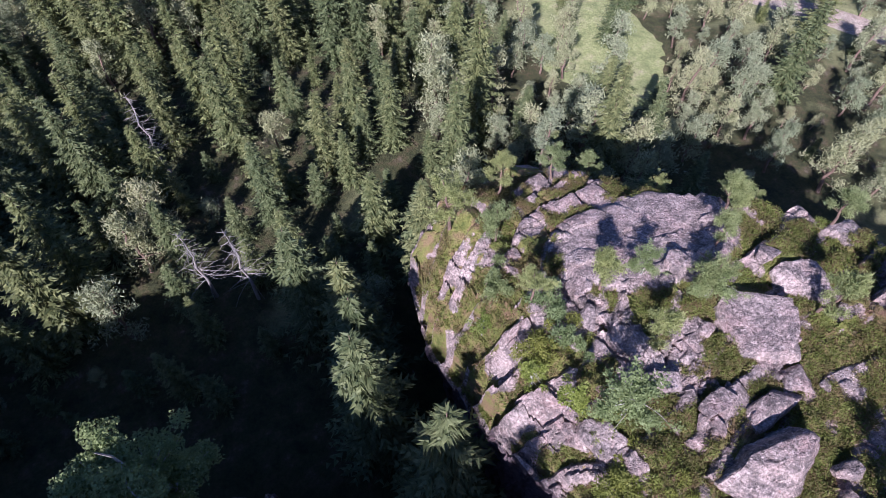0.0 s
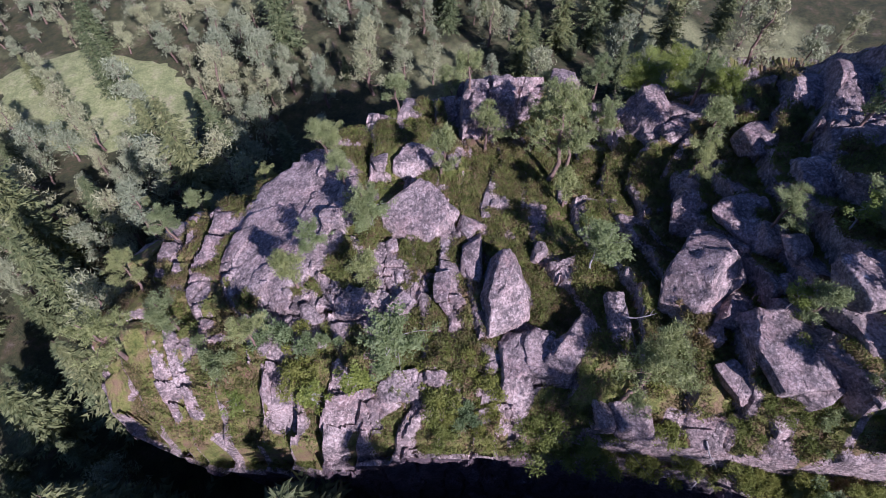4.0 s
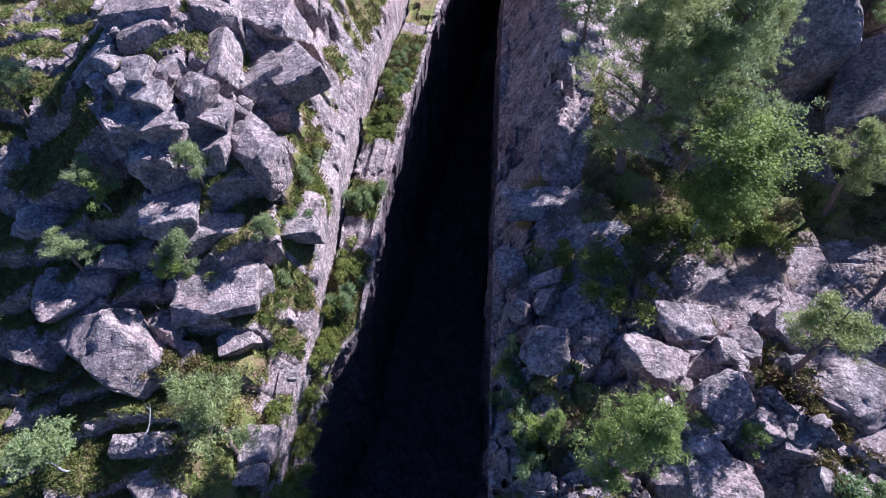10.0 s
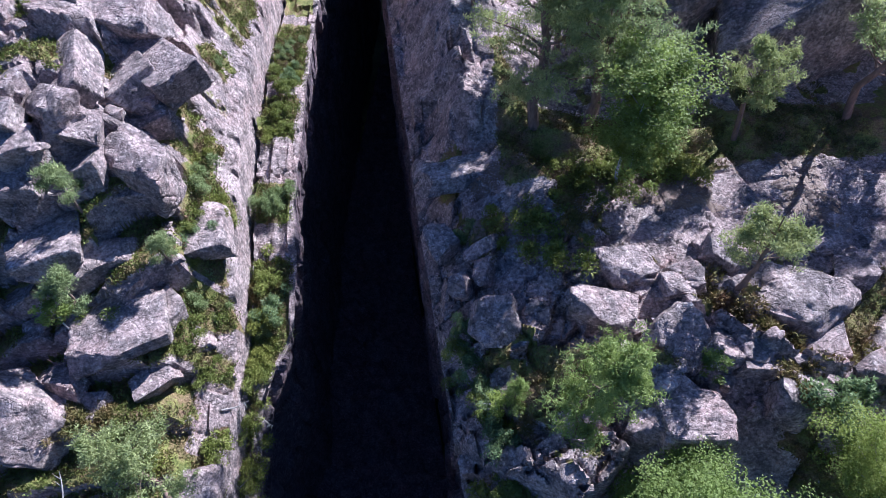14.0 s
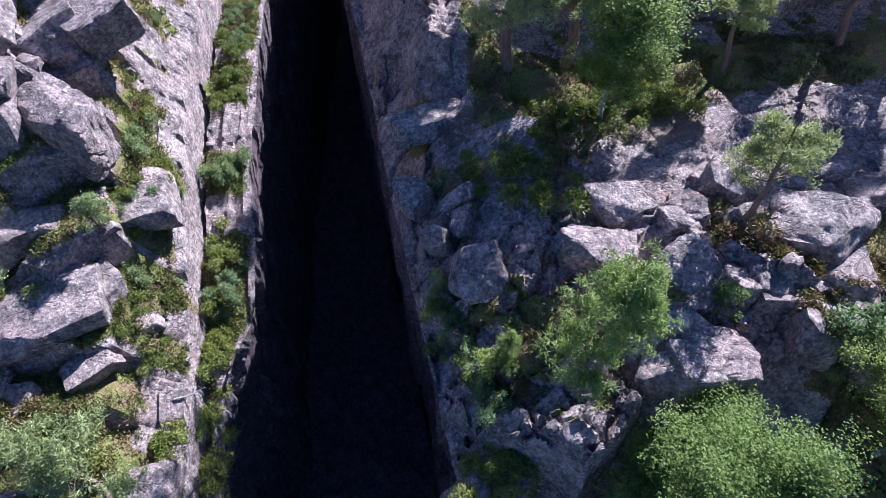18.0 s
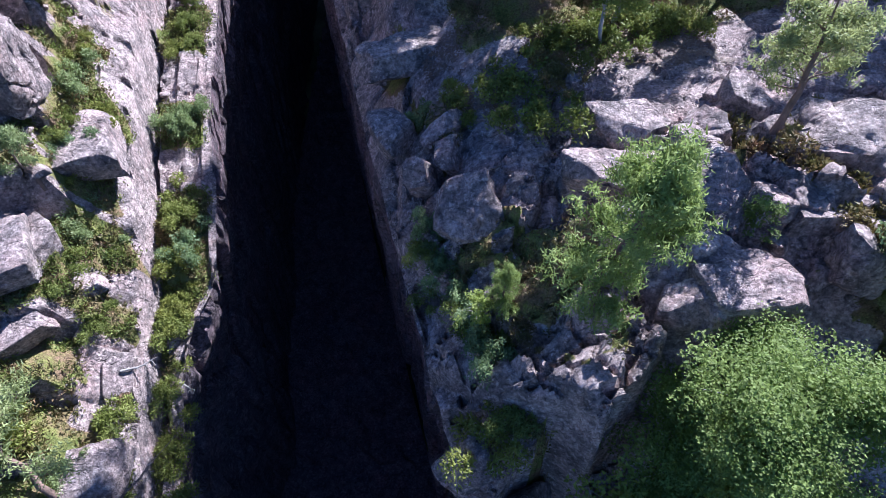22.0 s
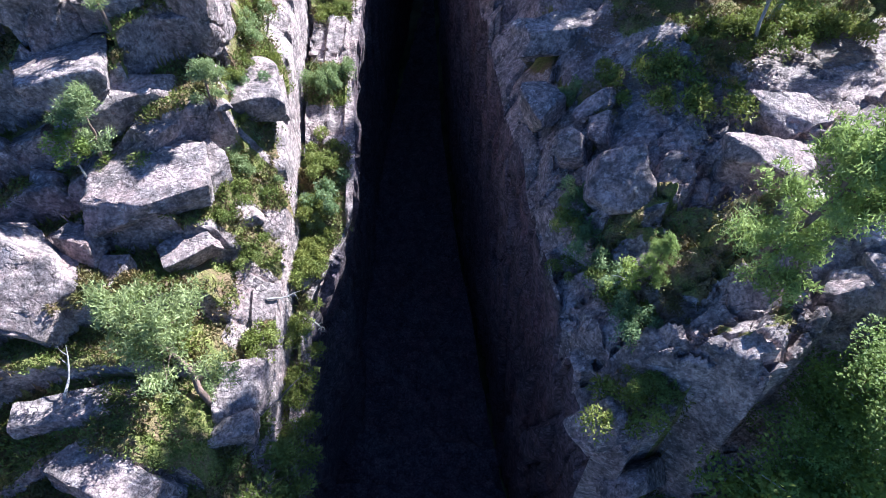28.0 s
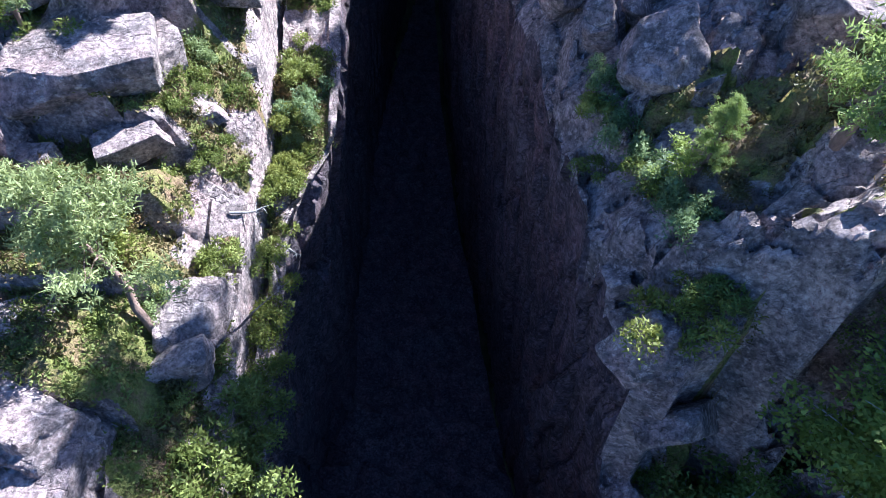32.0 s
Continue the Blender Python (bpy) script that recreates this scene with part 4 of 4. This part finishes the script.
rock(6.9, 6.6, 6.3, 1.2, 1.2, 1.8, -29, "angular granite block on the rocky shelf", "blocks on the shelf")
rock(11.8, 7.2, 6.7, 1.3, 1.2, 1.6, -18, "angular granite block on the rocky shelf", "blocks on the shelf")
rock(12.8, 7.6, 6.7, 1.5, 1.1, 1.6, 5, "angular granite block on the rocky shelf", "blocks on the shelf")
rock(15.7, 11.7, 7.4, 1.4, 1.8, 1.5, -29, "angular granite block on the rocky shelf", "blocks on the shelf")
rock(1, 18.6, 6.2, 3.9, 1.5, 1.3, 21, "large angular granite block on the rocky shelf", "blocks on the shelf")
rock(-0.2, 18.7, 6, 1.2, 1.4, 1.5, 10, "angular granite block on the rocky shelf", "blocks on the shelf")
rock(3.4, 14.3, 5.8, 1.6, 1.1, 0.9, -19, "angular granite block on the rocky shelf", "blocks on the shelf", lean=32)
rock(0.1, 15.3, 5.4, 1.3, 1.8, 1.6, 34, "angular granite block on the rocky shelf", "blocks on the shelf", lean=25)
rock(1.3, 4.7, 2.2, 2, 1.3, 1.6, 20, "angular granite block on the rocky shelf", "blocks on the shelf", lean=32)
rock(2.4, 3.8, 0.6, 2, 1, 2.9, 6, "angular granite block on the rocky shelf", "blocks on the shelf", lean=32)
# the great rocks behind the trees on the eastern bank
for row in ((18.0, 26.4, 11.9, 9.0, 6.0, 7.0, 12), (11.8, 28.2, 12.0, 5.2, 5.4, 7.0, 5), (26.0, 27.0, 14.3, 8.0, 7.0, 9.0, 30), (15.0, 34.0, 13.4, 9.0, 5.0, 8.0, 10)):
    rock(*row, "huge smooth grey rock rising in the shade behind the trees", "great rocks behind the trees", 0.2, 24)


# ---- trees ----
def z_at(x, y):
    return float(height(x, y))


PINES = [tree("pine", *pine(700 + n, h, w, t, lean), "crooked mountain pine with open tufted needle crown", "pine tree", "pines on the rock", "flaking brown trunk")
         for n, (h, w, t, lean) in enumerate([(5.5, 1.8, 200, 0.08), (4.2, 1.5, 140, -0.06), (6.5, 2.2, 240, 0.05), (3.0, 1.0, 80, 0.1)])]
LEANING = [tree("pine", *pine(706, 4.6, 1.9, 185, -0.55, 0.4, NEEDLE), "grey-green pine leaning far out from its boulder", "pine tree", "pines on the rock", "bare pinkish trunk")]
YOUNG = [tree("pine", *pine(708, 5.9, 2.1, 420, 0.03, 0.14, SHOOT, cone=True), "pointed young pine with lime green shoots on the bank", "pine tree", "pines on the rock", "straight grey-brown trunk")]
TALL_PINES = [tree("pine", *pine(710, 10.5, 3.0, 760, 0.04, 0.22), "tall dense dark pine on the shaded shelf", "pine tree", "pines on the rock", "grey-brown trunk")]
BIRCHES = [tree("birch", *broadleaf(720 + n, h, w, k, leaf, m), lab, "birch tree", "leafy trees on the rock", "thin pale stem")
           for n, (h, w, k, leaf, m, lab) in enumerate([
               (4.5, 2.1, 5200, 0.14, GREY_LEAF, "grey-green bushy young tree on the plateau"), (5.0, 2.1, 14000, 0.1, LEAF, "bright green birch with full leafy crown"),
               (2.2, 0.9, 1500, 0.11, LEAF, "small green birch sapling among rocks")])]
FULL = [tree("leafy_tree", *broadleaf(735, 8.0, 3.5, 95000, 0.078, LEAF), "broad bright green leafy tree at the bank's foot", "tree", "leafy trees on the rock", "pale trunk"),
        tree("leafy_tree", *broadleaf(736, 16.5, 4.4, 26000, 0.2, GREY_LEAF), "tall dull green leafy tree rising from the gorge", "tree", "leafy trees on the rock", "pale trunk")]
BUSHES = [tree("bush", *shrub(740 + n, h, w, k, leaf, m), lab, "bush", "low bushes", "thin woody stems")
          for n, (h, w, k, leaf, m, lab) in enumerate([
              (0.5, 1.0, 3200, 0.105, BERRY, "low bright green shrub on a rock ledge"), (0.4, 1.05, 3200, 0.095, HEATH, "brownish heather clump in a rock hollow"), (0.9, 0.9, 3600, 0.11, GREY_LEAF, "grey-green willow bush by the rocks")])]
SPRUCES = [tree("spruce", *spruce(760 + n, h, w, k), "tall green spruce of the valley forest", "spruce tree", "forest in the valley", "straight brown trunk")
           for n, (h, w, k) in enumerate([(14, 3.6, 23), (11, 3.1, 20), (16, 3.9, 26), (9, 2.8, 17)])]
FOREST_PINES = [tree("pine", *pine(780 + n, h, w, k, 0.02, 0.15, GREY_NEEDLE, False, 12, (0.28, 0.58, 0.065), 3), lab, "pine tree", "forest in the valley", "straight brown trunk")
                for n, (h, w, k, lab) in enumerate([(10.0, 2.3, 190, "slender greyish pine of the valley forest"), (8.0, 2.4, 160, "rounded grey-green pine of the valley forest"), (6.5, 1.8, 120, "young grey-green pine of the valley forest")])]
DEAD = [tree("dead_tree", *dead_tree(790, 9.0), "bare grey dead tree with thin twigs", "dead tree", "dead trees")]
used = set()


def plant(stock, n, x, y, scale=1.0, turn=None, sink=0.05):
    kind = stock[n]
    m = pose(x, y, z_at(x, y) - sink, 0, 0, random.uniform(0, 360) if turn is None else turn)
    m = m @ Matrix.Diagonal((scale, scale, scale * random.uniform(0.92, 1.08), 1))
    if kind.name not in used:
        used.add(kind.name)
        kind.matrix_world = m
        return kind
    made = copy_thing(kind, m)
    made.matrix_basis = m
    return made


# eastern bank
plant(TALL_PINES, 0, 4.6, 20.6, 1.0)
plant(TALL_PINES, 0, 7.2, 21.2, 1.05)
plant(PINES, 1, 2.0, 27.6, 0.9)
plant(PINES, 1, 3.6, 29.5, 0.9)
plant(BIRCHES, 1, 8.9, 18.5, 1.28)
plant(BIRCHES, 1, 8.0, 17.7, 0.95)
plant(PINES, 0, 14.0, 19.9, 0.9)
plant(PINES, 2, 19.4, 20.6, 1.15)
plant(PINES, 2, 22.2, 21.6, 1.25)
plant(TALL_PINES, 0, 9.5, 25.5, 0.7)
plant(TALL_PINES, 0, 6.0, 25.5, 0.7)
plant(YOUNG, 0, 4.5, 7.2, 0.86, 20)
plant(YOUNG, 0, 2.5, 8.1, 0.32, 80)
plant(PINES, 1, 11.1, 11.4, 1.0, 0)
plant(FULL, 0, 8.2, 3.6, 1.03)
plant(FULL, 0, 13.6, 4.2, 0.8)
for x, y, s in ((4.4, 2.6, 1.2), (6.2, 2.2, 1.3), (3.4, 0.6, 1.1), (5.4, 0.4, 1.2), (7.4, 0.8, 1.2)):
    plant(BIRCHES, 1, x, y, s)
plant(BIRCHES, 2, 9.4, 8.4, 0.7)
plant(BIRCHES, 2, 1.9, 8.0, 0.7)
# pines added behind the great rocks to cast shade on them
plant(TALL_PINES, 0, 16.0, 31.0, 0.7)
plant(TALL_PINES, 0, 12.0, 31.5, 0.65)
plant(TALL_PINES, 0, 20.5, 30.5, 0.75)
plant(TALL_PINES, 0, 24.0, 29.8, 0.75)
plant(TALL_PINES, 0, 18.4, 29.6, 0.6)
for x, y, n, s in ((2.2, 5.3, 0, 1.0), (0.8, 10.8, 0, 0.6), (3.8, 14.6, 0, 1.1), (4.8, 14.4, 0, 1.2), (5.4, 15.0, 1, 0.8), (2.6, 15.2, 0, 0.8), (7.2, 17.8, 0, 1.0), (9.2, 18.0, 0, 1.1), (6.0, 18.4, 0, 1.0), (10.6, 18.4, 0, 1.1), (10.5, 11.3, 1, 1.5), (10.9, 10.6, 1, 1.2), (12.3, 10.3, 1, 1.4), (12.6, 8.9, 1, 1.4), (12.6, 8.1, 1, 1.2), (14.6, 9.0, 1, 1.2), (8.0, 13.0, 1, 0.6), (13.6, 7.0, 2, 1.2), (2.9, 3.2, 0, 0.8), (4.4, 1.6, 0, 1.4), (6.4, 0.4, 0, 1.6), (3.0, -0.6, 0, 1.3), (2.0, 7.3, 2, 0.8), (2.3, 5.6, 0, 0.8), (2.9, 5.3, 0, 0.7), (1.1, 11.2, 2, 0.6), (1.2, 9.6, 0, 0.6), (1.0, 15.6, 2, 0.8), (1.7, 9.0, 2, 0.8), (2.1, 7.9, 0, 0.8), (3.0, 7.6, 1, 0.6), (1.0, 10.3, 2, 0.7)):
    plant(BUSHES, n, x, y, s)

# western plateau
plant(LEANING, 0, -10.4, 5.4, 1.0, -40)
for x, y, n, s in ((-17.6, -9.4, 1, 0.9), (-24.7, 1.1, 2, 0.85), (-26.5, -0.5, 0, 0.9), (-19.3, 11.1, 1, 0.9), (-18.9, 13.9, 1, 0.85), (-14.4, 11.9, 3, 1.0), (-11.1, 14.0, 3, 0.8), (-28.5, -10.8, 3, 1.2), (-27.1, -15.0, 1, 0.6), (-27.7, -19.2, 0, 0.55), (-30.5, 8.0, 1, 1.1), (-34.9, -1.4, 1, 1.0), (-25.1, 14.7, 3, 1.2), (-23.8, 16.7, 1, 1.0), (-19.3, 21.9, 0, 0.9), (-23.1, -14.0, 3, 1.2), (-9.5, -17.7, 1, 0.9), (-23.4, -13.6, 1, 0.6), (-22.7, -18.8, 0, 0.55), (-28.9, -16.1, 2, 0.5), (-13.9, 14.8, 3, 0.9), (-33.0, -12.0, 1, 0.7), (-37.0, -8.0, 0, 0.7), (-31.0, -18.0, 0, 0.6), (-16.0, -22.0, 0, 0.7), (-12.0, -22.5, 2, 0.7), (-20.0, -23.0, 2, 0.6), (-8.0, -21.0, 0, 1.1), (-25.0, -22.0, 0, 0.6), (-13.5, -8.0, 3, 1.1), (-22.4, -6.2, 3, 1.2), (-27.6, 3.0, 1, 0.9), (-21.8, 1.4, 3, 1.1), (-29.0, -6.0, 1, 0.9), (-23.2, 7.8, 1, 0.9), (-32.4, 2.2, 0, 0.8), (-26.2, 8.8, 3, 1.3), (-13.0, -11.8, 3, 1.2), (-9.2, -12.6, 1, 0.8), (-20.2, -11.6, 3, 1.0), (-33.5, -8.2, 2, 0.6), (-23.6, 0.2, 2, 1.15), (-25.4, -4.0, 1, 1.0)):
    plant(PINES, n, x, y, s * 0.86)
for x, y, n, s in ((-10.4, -5.4, 0, 1.05), (-17.2, 3.2, 0, 0.9), (-17.9, -9.2, 0, 0.8), (-15.4, -11.6, 0, 0.6), (-29.5, 9.6, 1, 0.8), (-7.6, -9.0, 2, 1.2), (-8.4, -6.8, 2, 1.3), (-18.4, 13.4, 2, 1.1), (-14.8, 11.4, 2, 1.0), (-33.0, 5.0, 1, 1.0), (-35.0, 8.0, 1, 1.1), (-7.0, -13.5, 2, 1.1)):
    plant(BIRCHES, n, x, y, s * 0.85)
for x, y, n, s in ((-11.6, 7.2, 1, 1.0), (-12.6, 7.6, 0, 1.0), (-13.8, 8.2, 1, 1.0), (-9.8, 8.4, 0, 0.9), (-10.5, -0.7, 0, 0.9), (-9.2, -2.6, 0, 1.1), (-8.6, 1.6, 0, 1.0), (-14.6, 2.4, 1, 0.8), (-14.6, 12.6, 0, 1.0), (-16.0, 12.0, 0, 1.0), (-9.0, 3.6, 0, 1.2)):
    plant(BUSHES, n, x, y, s)
for x, y in zip(*np.random.default_rng(67).uniform([[-10.5], [-15]], [[-6.2], [0]], (2, 9))):
    if x < rim_w(y) - 1.0:
        plant(BUSHES, random.choice([0, 0, 2]), float(x), float(y), random.uniform(0.6, 1.2))
# growth on the narrow fin and on the ledge behind the open joint, only where soil has gathered
rng = np.random.default_rng(61)
for start, step, inner, outer, sizes in ((4.2, 0.75, 0.35, 0.75, (0.35, 0.85)), (4.2, 0.7, 0.85, 1.6, (0.4, 0.95))):
    for y in start + np.cumsum(rng.uniform(0.2, 2 * step - 0.2, 34)):
        off = open_joint(y) * rng.uniform(inner, outer) if inner < 0.5 else open_joint(y) + rng.uniform(inner, outer)
        x = float(rim_w(y)) - off
        if west(np.array([x]), np.array([y]))[1][0] > 0.4:
            plant(BUSHES, int(rng.choice([0, 0, 0, 2, 1])), x, y, rng.uniform(*sizes), rng.normal() * 18)

# fresh green shrubs hanging over the rim at the fin's foot
for x, y, s in ((-8.3, 3.2, 0.9), (-8.5, 4.2, 1.0), (-8.2, 5.0, 0.8), (-8.7, 5.6, 0.9), (-8.6, 8.1, 0.9), (-8.5, 12.0, 0.9), (-8.6, 14.4, 0.8)):
    plant(BUSHES, 0, x, y, s, random.uniform(-15, 15))

# forest below: spruces and pines, thinner on the sunny far side
rng = np.random.default_rng(77)
stand = np.zeros((0, 2))
spots = np.stack([rng.uniform(-118, 62, 9000), rng.uniform(-122, 45, 9000)], 1)
for (x, y), z in zip(spots, height(spots[:, 0], spots[:, 1])):
    far = math.hypot(x, y)
    if far > 125 or (x > 12 and y > -17) or (x < -66 and y > 22) or (x > -7 and y > -21) or (x > 2 and y > -23) or (x > -60 and y > -24) or far < 21:
        continue
    if (math.hypot((x + 46) / 10, (y + 60) / 17) < 1 and rng.random() > 0.1) or abs(0.89 * (x + 85) + 0.45 * (y + 42)) < 3.2:
        continue
    if x < -36 and y > -34 and rng.random() < 0.9 and x > -58 + 0.35 * (y + 30) and z < -6:
        continue
    if x < -20 and z > -19 and rng.random() < 0.72:
        continue
    if z > -3.5 or (len(stand) and np.min(np.hypot(stand[:, 0] - x, stand[:, 1] - y)) < (3.7 if x > -20 and far < 70 else 3.4 if x < -42 else 2.8)):
        continue
    stand = np.r_[stand, [[x, y]]]
order = np.argsort(np.hypot(stand[:, 0], stand[:, 1]))
left = {"spruce": 230, "pine": 250}
far_wood = []
SPRAYS = [pine(820 + n, h, w, 62, 0.02, 0.12, per=9, blade=(0.45, 0.95, 0.13), bald=True) for n, (h, w) in enumerate([(9, 2.3), (7.5, 2.2), (10.5, 2.3)])]
for x, y in stand[order]:
    # short trees fill the south-eastern gap, added to darken its shade
    s = rng.uniform(0.45, 1.2) * (0.85 if x < -42 else 0.5 if x > 5 and y > -32 else 1)
    kind = "spruce" if rng.random() < (0.85 if x > -14 + 0.3 * (y + 40) else 0.25) else "pine"
    if left[kind] > 0:
        left[kind] -= 1
        plant(SPRUCES if kind == "spruce" else FOREST_PINES, int(rng.integers(4 if kind == "spruce" else 3)), x, y, s)
    else:
        v, f = SPRAYS[int(rng.integers(3))]
        a = rng.uniform(0, 7)
        turn = np.array([[math.cos(a), -math.sin(a), 0], [math.sin(a), math.cos(a), 0], [0, 0, 1]])
        far_wood.append(((v * s) @ turn.T + np.array([x, y, z_at(x, y)]), f))
if far_wood:
    tagged(new("far_woods", mesh_from("far_woods", *joined(far_wood), GREY_NEEDLE)), "distant sunlit conifer woods", "forest", kind="stuff")
for x, y, n, s in ((-2.9, -9.0, 2, 1.5), (0.4, -15.6, 2, 1.36), (-0.4, -21.5, 1, 1.55), (-0.5, -24.5, 1, 1.45)):
    plant(SPRUCES, n, x, y, s)
plant(FULL, 1, 12.0, -12.2, 0.82)
for x, y, s in ((11.5, -36.5, 1.35), (7.5, -34.5, 1.35), (14.0, -56.0, 1.4)):
    plant(DEAD, 0, x, y, s)

# a sunny grass clearing among the woods
rr, aa = np.meshgrid(np.linspace(0, 1, 12), np.linspace(0, 2 * np.pi, 49), indexing="ij")
wob = 1 + 0.25 * fbm(np.cos(aa) * 2 + 5, np.sin(aa) * 2 + 5, 331)
px, py = -46 + 10.5 * rr * wob * np.cos(aa), -60 + 17.5 * rr * wob * np.sin(aa)
me = mesh_from("meadow", np.stack([px, py, low_land(px, py) + 0.3 - 0.5 * rr**4], -1).reshape(-1, 3), grid_faces(12, 49), GRASS, True)
tagged(new("meadow", me), "pale green grassy clearing in the forest", "meadow", kind="structure")

# a pale sandy track through the far woods
k = np.linspace(0, 1, 40)
cx, cy = -70 - 28 * k + 1.5 * np.sin(9 * k), -72 + 56 * k
off = np.linspace(-1, 1, 7)
yy, oo = np.meshgrid(np.arange(40), off, indexing="ij")
px, py = cx[yy] + oo * 2.4 * 0.89, cy[yy] + oo * 2.4 * 0.45
me = mesh_from("sandy_track", np.stack([px, py, low_land(px, py) + 0.12 - 0.1 * oo**2], -1).reshape(-1, 3), grid_faces(40, 7, True), SAND, True)
tagged(new("sandy_track", me), "pale sandy forest track in the sun", "track", kind="structure")


# ---- low growth in the hollows ----
def scatter(name, field, rim, side, count, box, mat, seed, label, size):
    rng = np.random.default_rng(seed)
    x, y = rng.uniform(box[0], box[1], count), rng.uniform(box[2], box[3], count)
    ok = (side * (x - rim(y)) > 0.3)
    x, y = x[ok], y[ok]
    z, moss = field(x, y)
    ok = (moss > 0.5) & (fbm(x * 0.35, y * 0.35, seed) > -0.3)
    x, y, z = x[ok], y[ok], z[ok]
    per = 22
    at = np.repeat(np.stack([x, y, z - 0.02], 1), per, axis=0) + rng.normal(size=(len(x) * per, 3)) * np.array([0.15, 0.15, 0.02])
    way = rng.normal(size=(len(at), 3)) * np.array([1, 1, 0.6]) + np.array([0, 0, 0.9])
    v, f = blades(at, way, rng.uniform(0.6, 1.4, len(at)) * size, size * 0.26, rng, 3)
    tagged(new(name, mesh_from(name, v, f, mat)), label, "undergrowth", kind="stuff")


scatter("heather", west, rim_w, -1, 56000, (-36, -3, -24, 34), HEATH, 41, "brown and olive heather in the rock hollows", 0.13)
scatter("blueberry_growth", west, rim_w, -1, 42000, (-30, -3, -20, 34), BERRY, 43, "fresh green blueberry growth between the rocks", 0.12)
scatter("heather", east, rim_e, 1, 15000, (-2, 20, -4, 28), HEATH, 45, "dark heather on the shaded rocky bank", 0.12)

# fallen needles on the bare shelf under the trees
rng = np.random.default_rng(47)
x, y = rng.uniform(1.5, 17, 34000), rng.uniform(14.2, 18.6, 34000)
ok = fbm(x * 0.45, y * 0.6, 49) + 0.12 * (y - 16.2) > 0.05
x, y = x[ok], y[ok]
at = np.stack([x, y, east(x, y)[0] + 0.03], 1)
way = rng.normal(size=(len(at), 3)) * np.array([1, 1, 0.12])
v, f = blades(at, way, rng.uniform(0.06, 0.14, len(at)), 0.03, rng, 3, 0.85)
tagged(new("fallen_needles", mesh_from("fallen_needles", v, f, LITTER)), "pinkish brown fallen needles on the rock shelf", "needles", kind="stuff")


# ---- loose stones broken from the joints, and dead wood ----
STONES = [boulder_mesh(400 + n, 1.0, 0.75, 0.55, 8, None, 0.6) for n in range(10)]


def strew(cliff, field, rim, side, box, count, seed):
    rng = np.random.default_rng(seed)
    x, y = rng.uniform(box[0], box[1], 6000), rng.uniform(box[2], box[3], 6000)
    z, moss = field(x, y)
    ok = (side * (x - rim(y)) > 0.6) & (moss < 0.5) & ~((x > 5.5) & (y > 12) & (fbm(x, y, 955) < 0.2)) & ~((side < 0) & (np.abs(rim(y) - x - open_joint(y) - 0.5) < 0.7))
    for a, b, c in list(zip(x[ok], y[ok], z[ok]))[:count]:
        s = rng.choice([0.4, 0.6, 0.9, 1.4], p=[0.35, 0.35, 0.2, 0.1]) * rng.uniform(0.8, 1.2)
        ob = part("stone", STONES[int(rng.integers(10))], cliff)
        ob.matrix_basis = pose(a, b, c + 0.02 * s, rng.uniform(-15, 15), rng.uniform(-15, 15), 18 + rng.normal() * 25) @ Matrix.Scale(s, 4)


strew(cliff_west, west, rim_w, -1, (-24, -8, -14, 24), 150, 951)
strew(cliff_east, east, rim_e, 1, (6, 17, 7, 14), 90, 953)


def dead_branch(seed, length):
    rng = np.random.default_rng(seed)
    main = limb((0, 0, 0.08), (1, 0, 0.02), length, rng, 0.0, 6)
    pieces = [tube(main, 0.05 * np.array([1, 0.9, 0.75, 0.6, 0.4, 0.15]), 6)]
    for n in range(5):
        a = rng.choice([-1, 1])
        pieces.append(tube(limb(main[int(rng.integers(2, 6))], (0.6, a, 0.3), length * 0.25, rng, 0, 4), 0.018 * np.array([1, 0.8, 0.5, 0.2]), 4))
    return mesh_from("dead_branch", *joined(pieces), DEAD_WOOD, True)


for n, (x, y, l, turn) in enumerate(((-14.2, 5.0, 1.6, 100), (-17.4, 6.2, 1.8, 40), (-9.6, 9.4, 1.2, 20), (-10.6, 8.6, 1.3, 160), (-8.6, 9.8, 0.9, -30))):
    ob = new("dead_branch", dead_branch(970 + n, l))
    ob.matrix_world = pose(x, y, z_at(x, y) + 0.5 * (n == 0), 0, 0, turn)
    tagged(ob, "bleached grey dead branch lying on the rock", "branch", "dead branches")
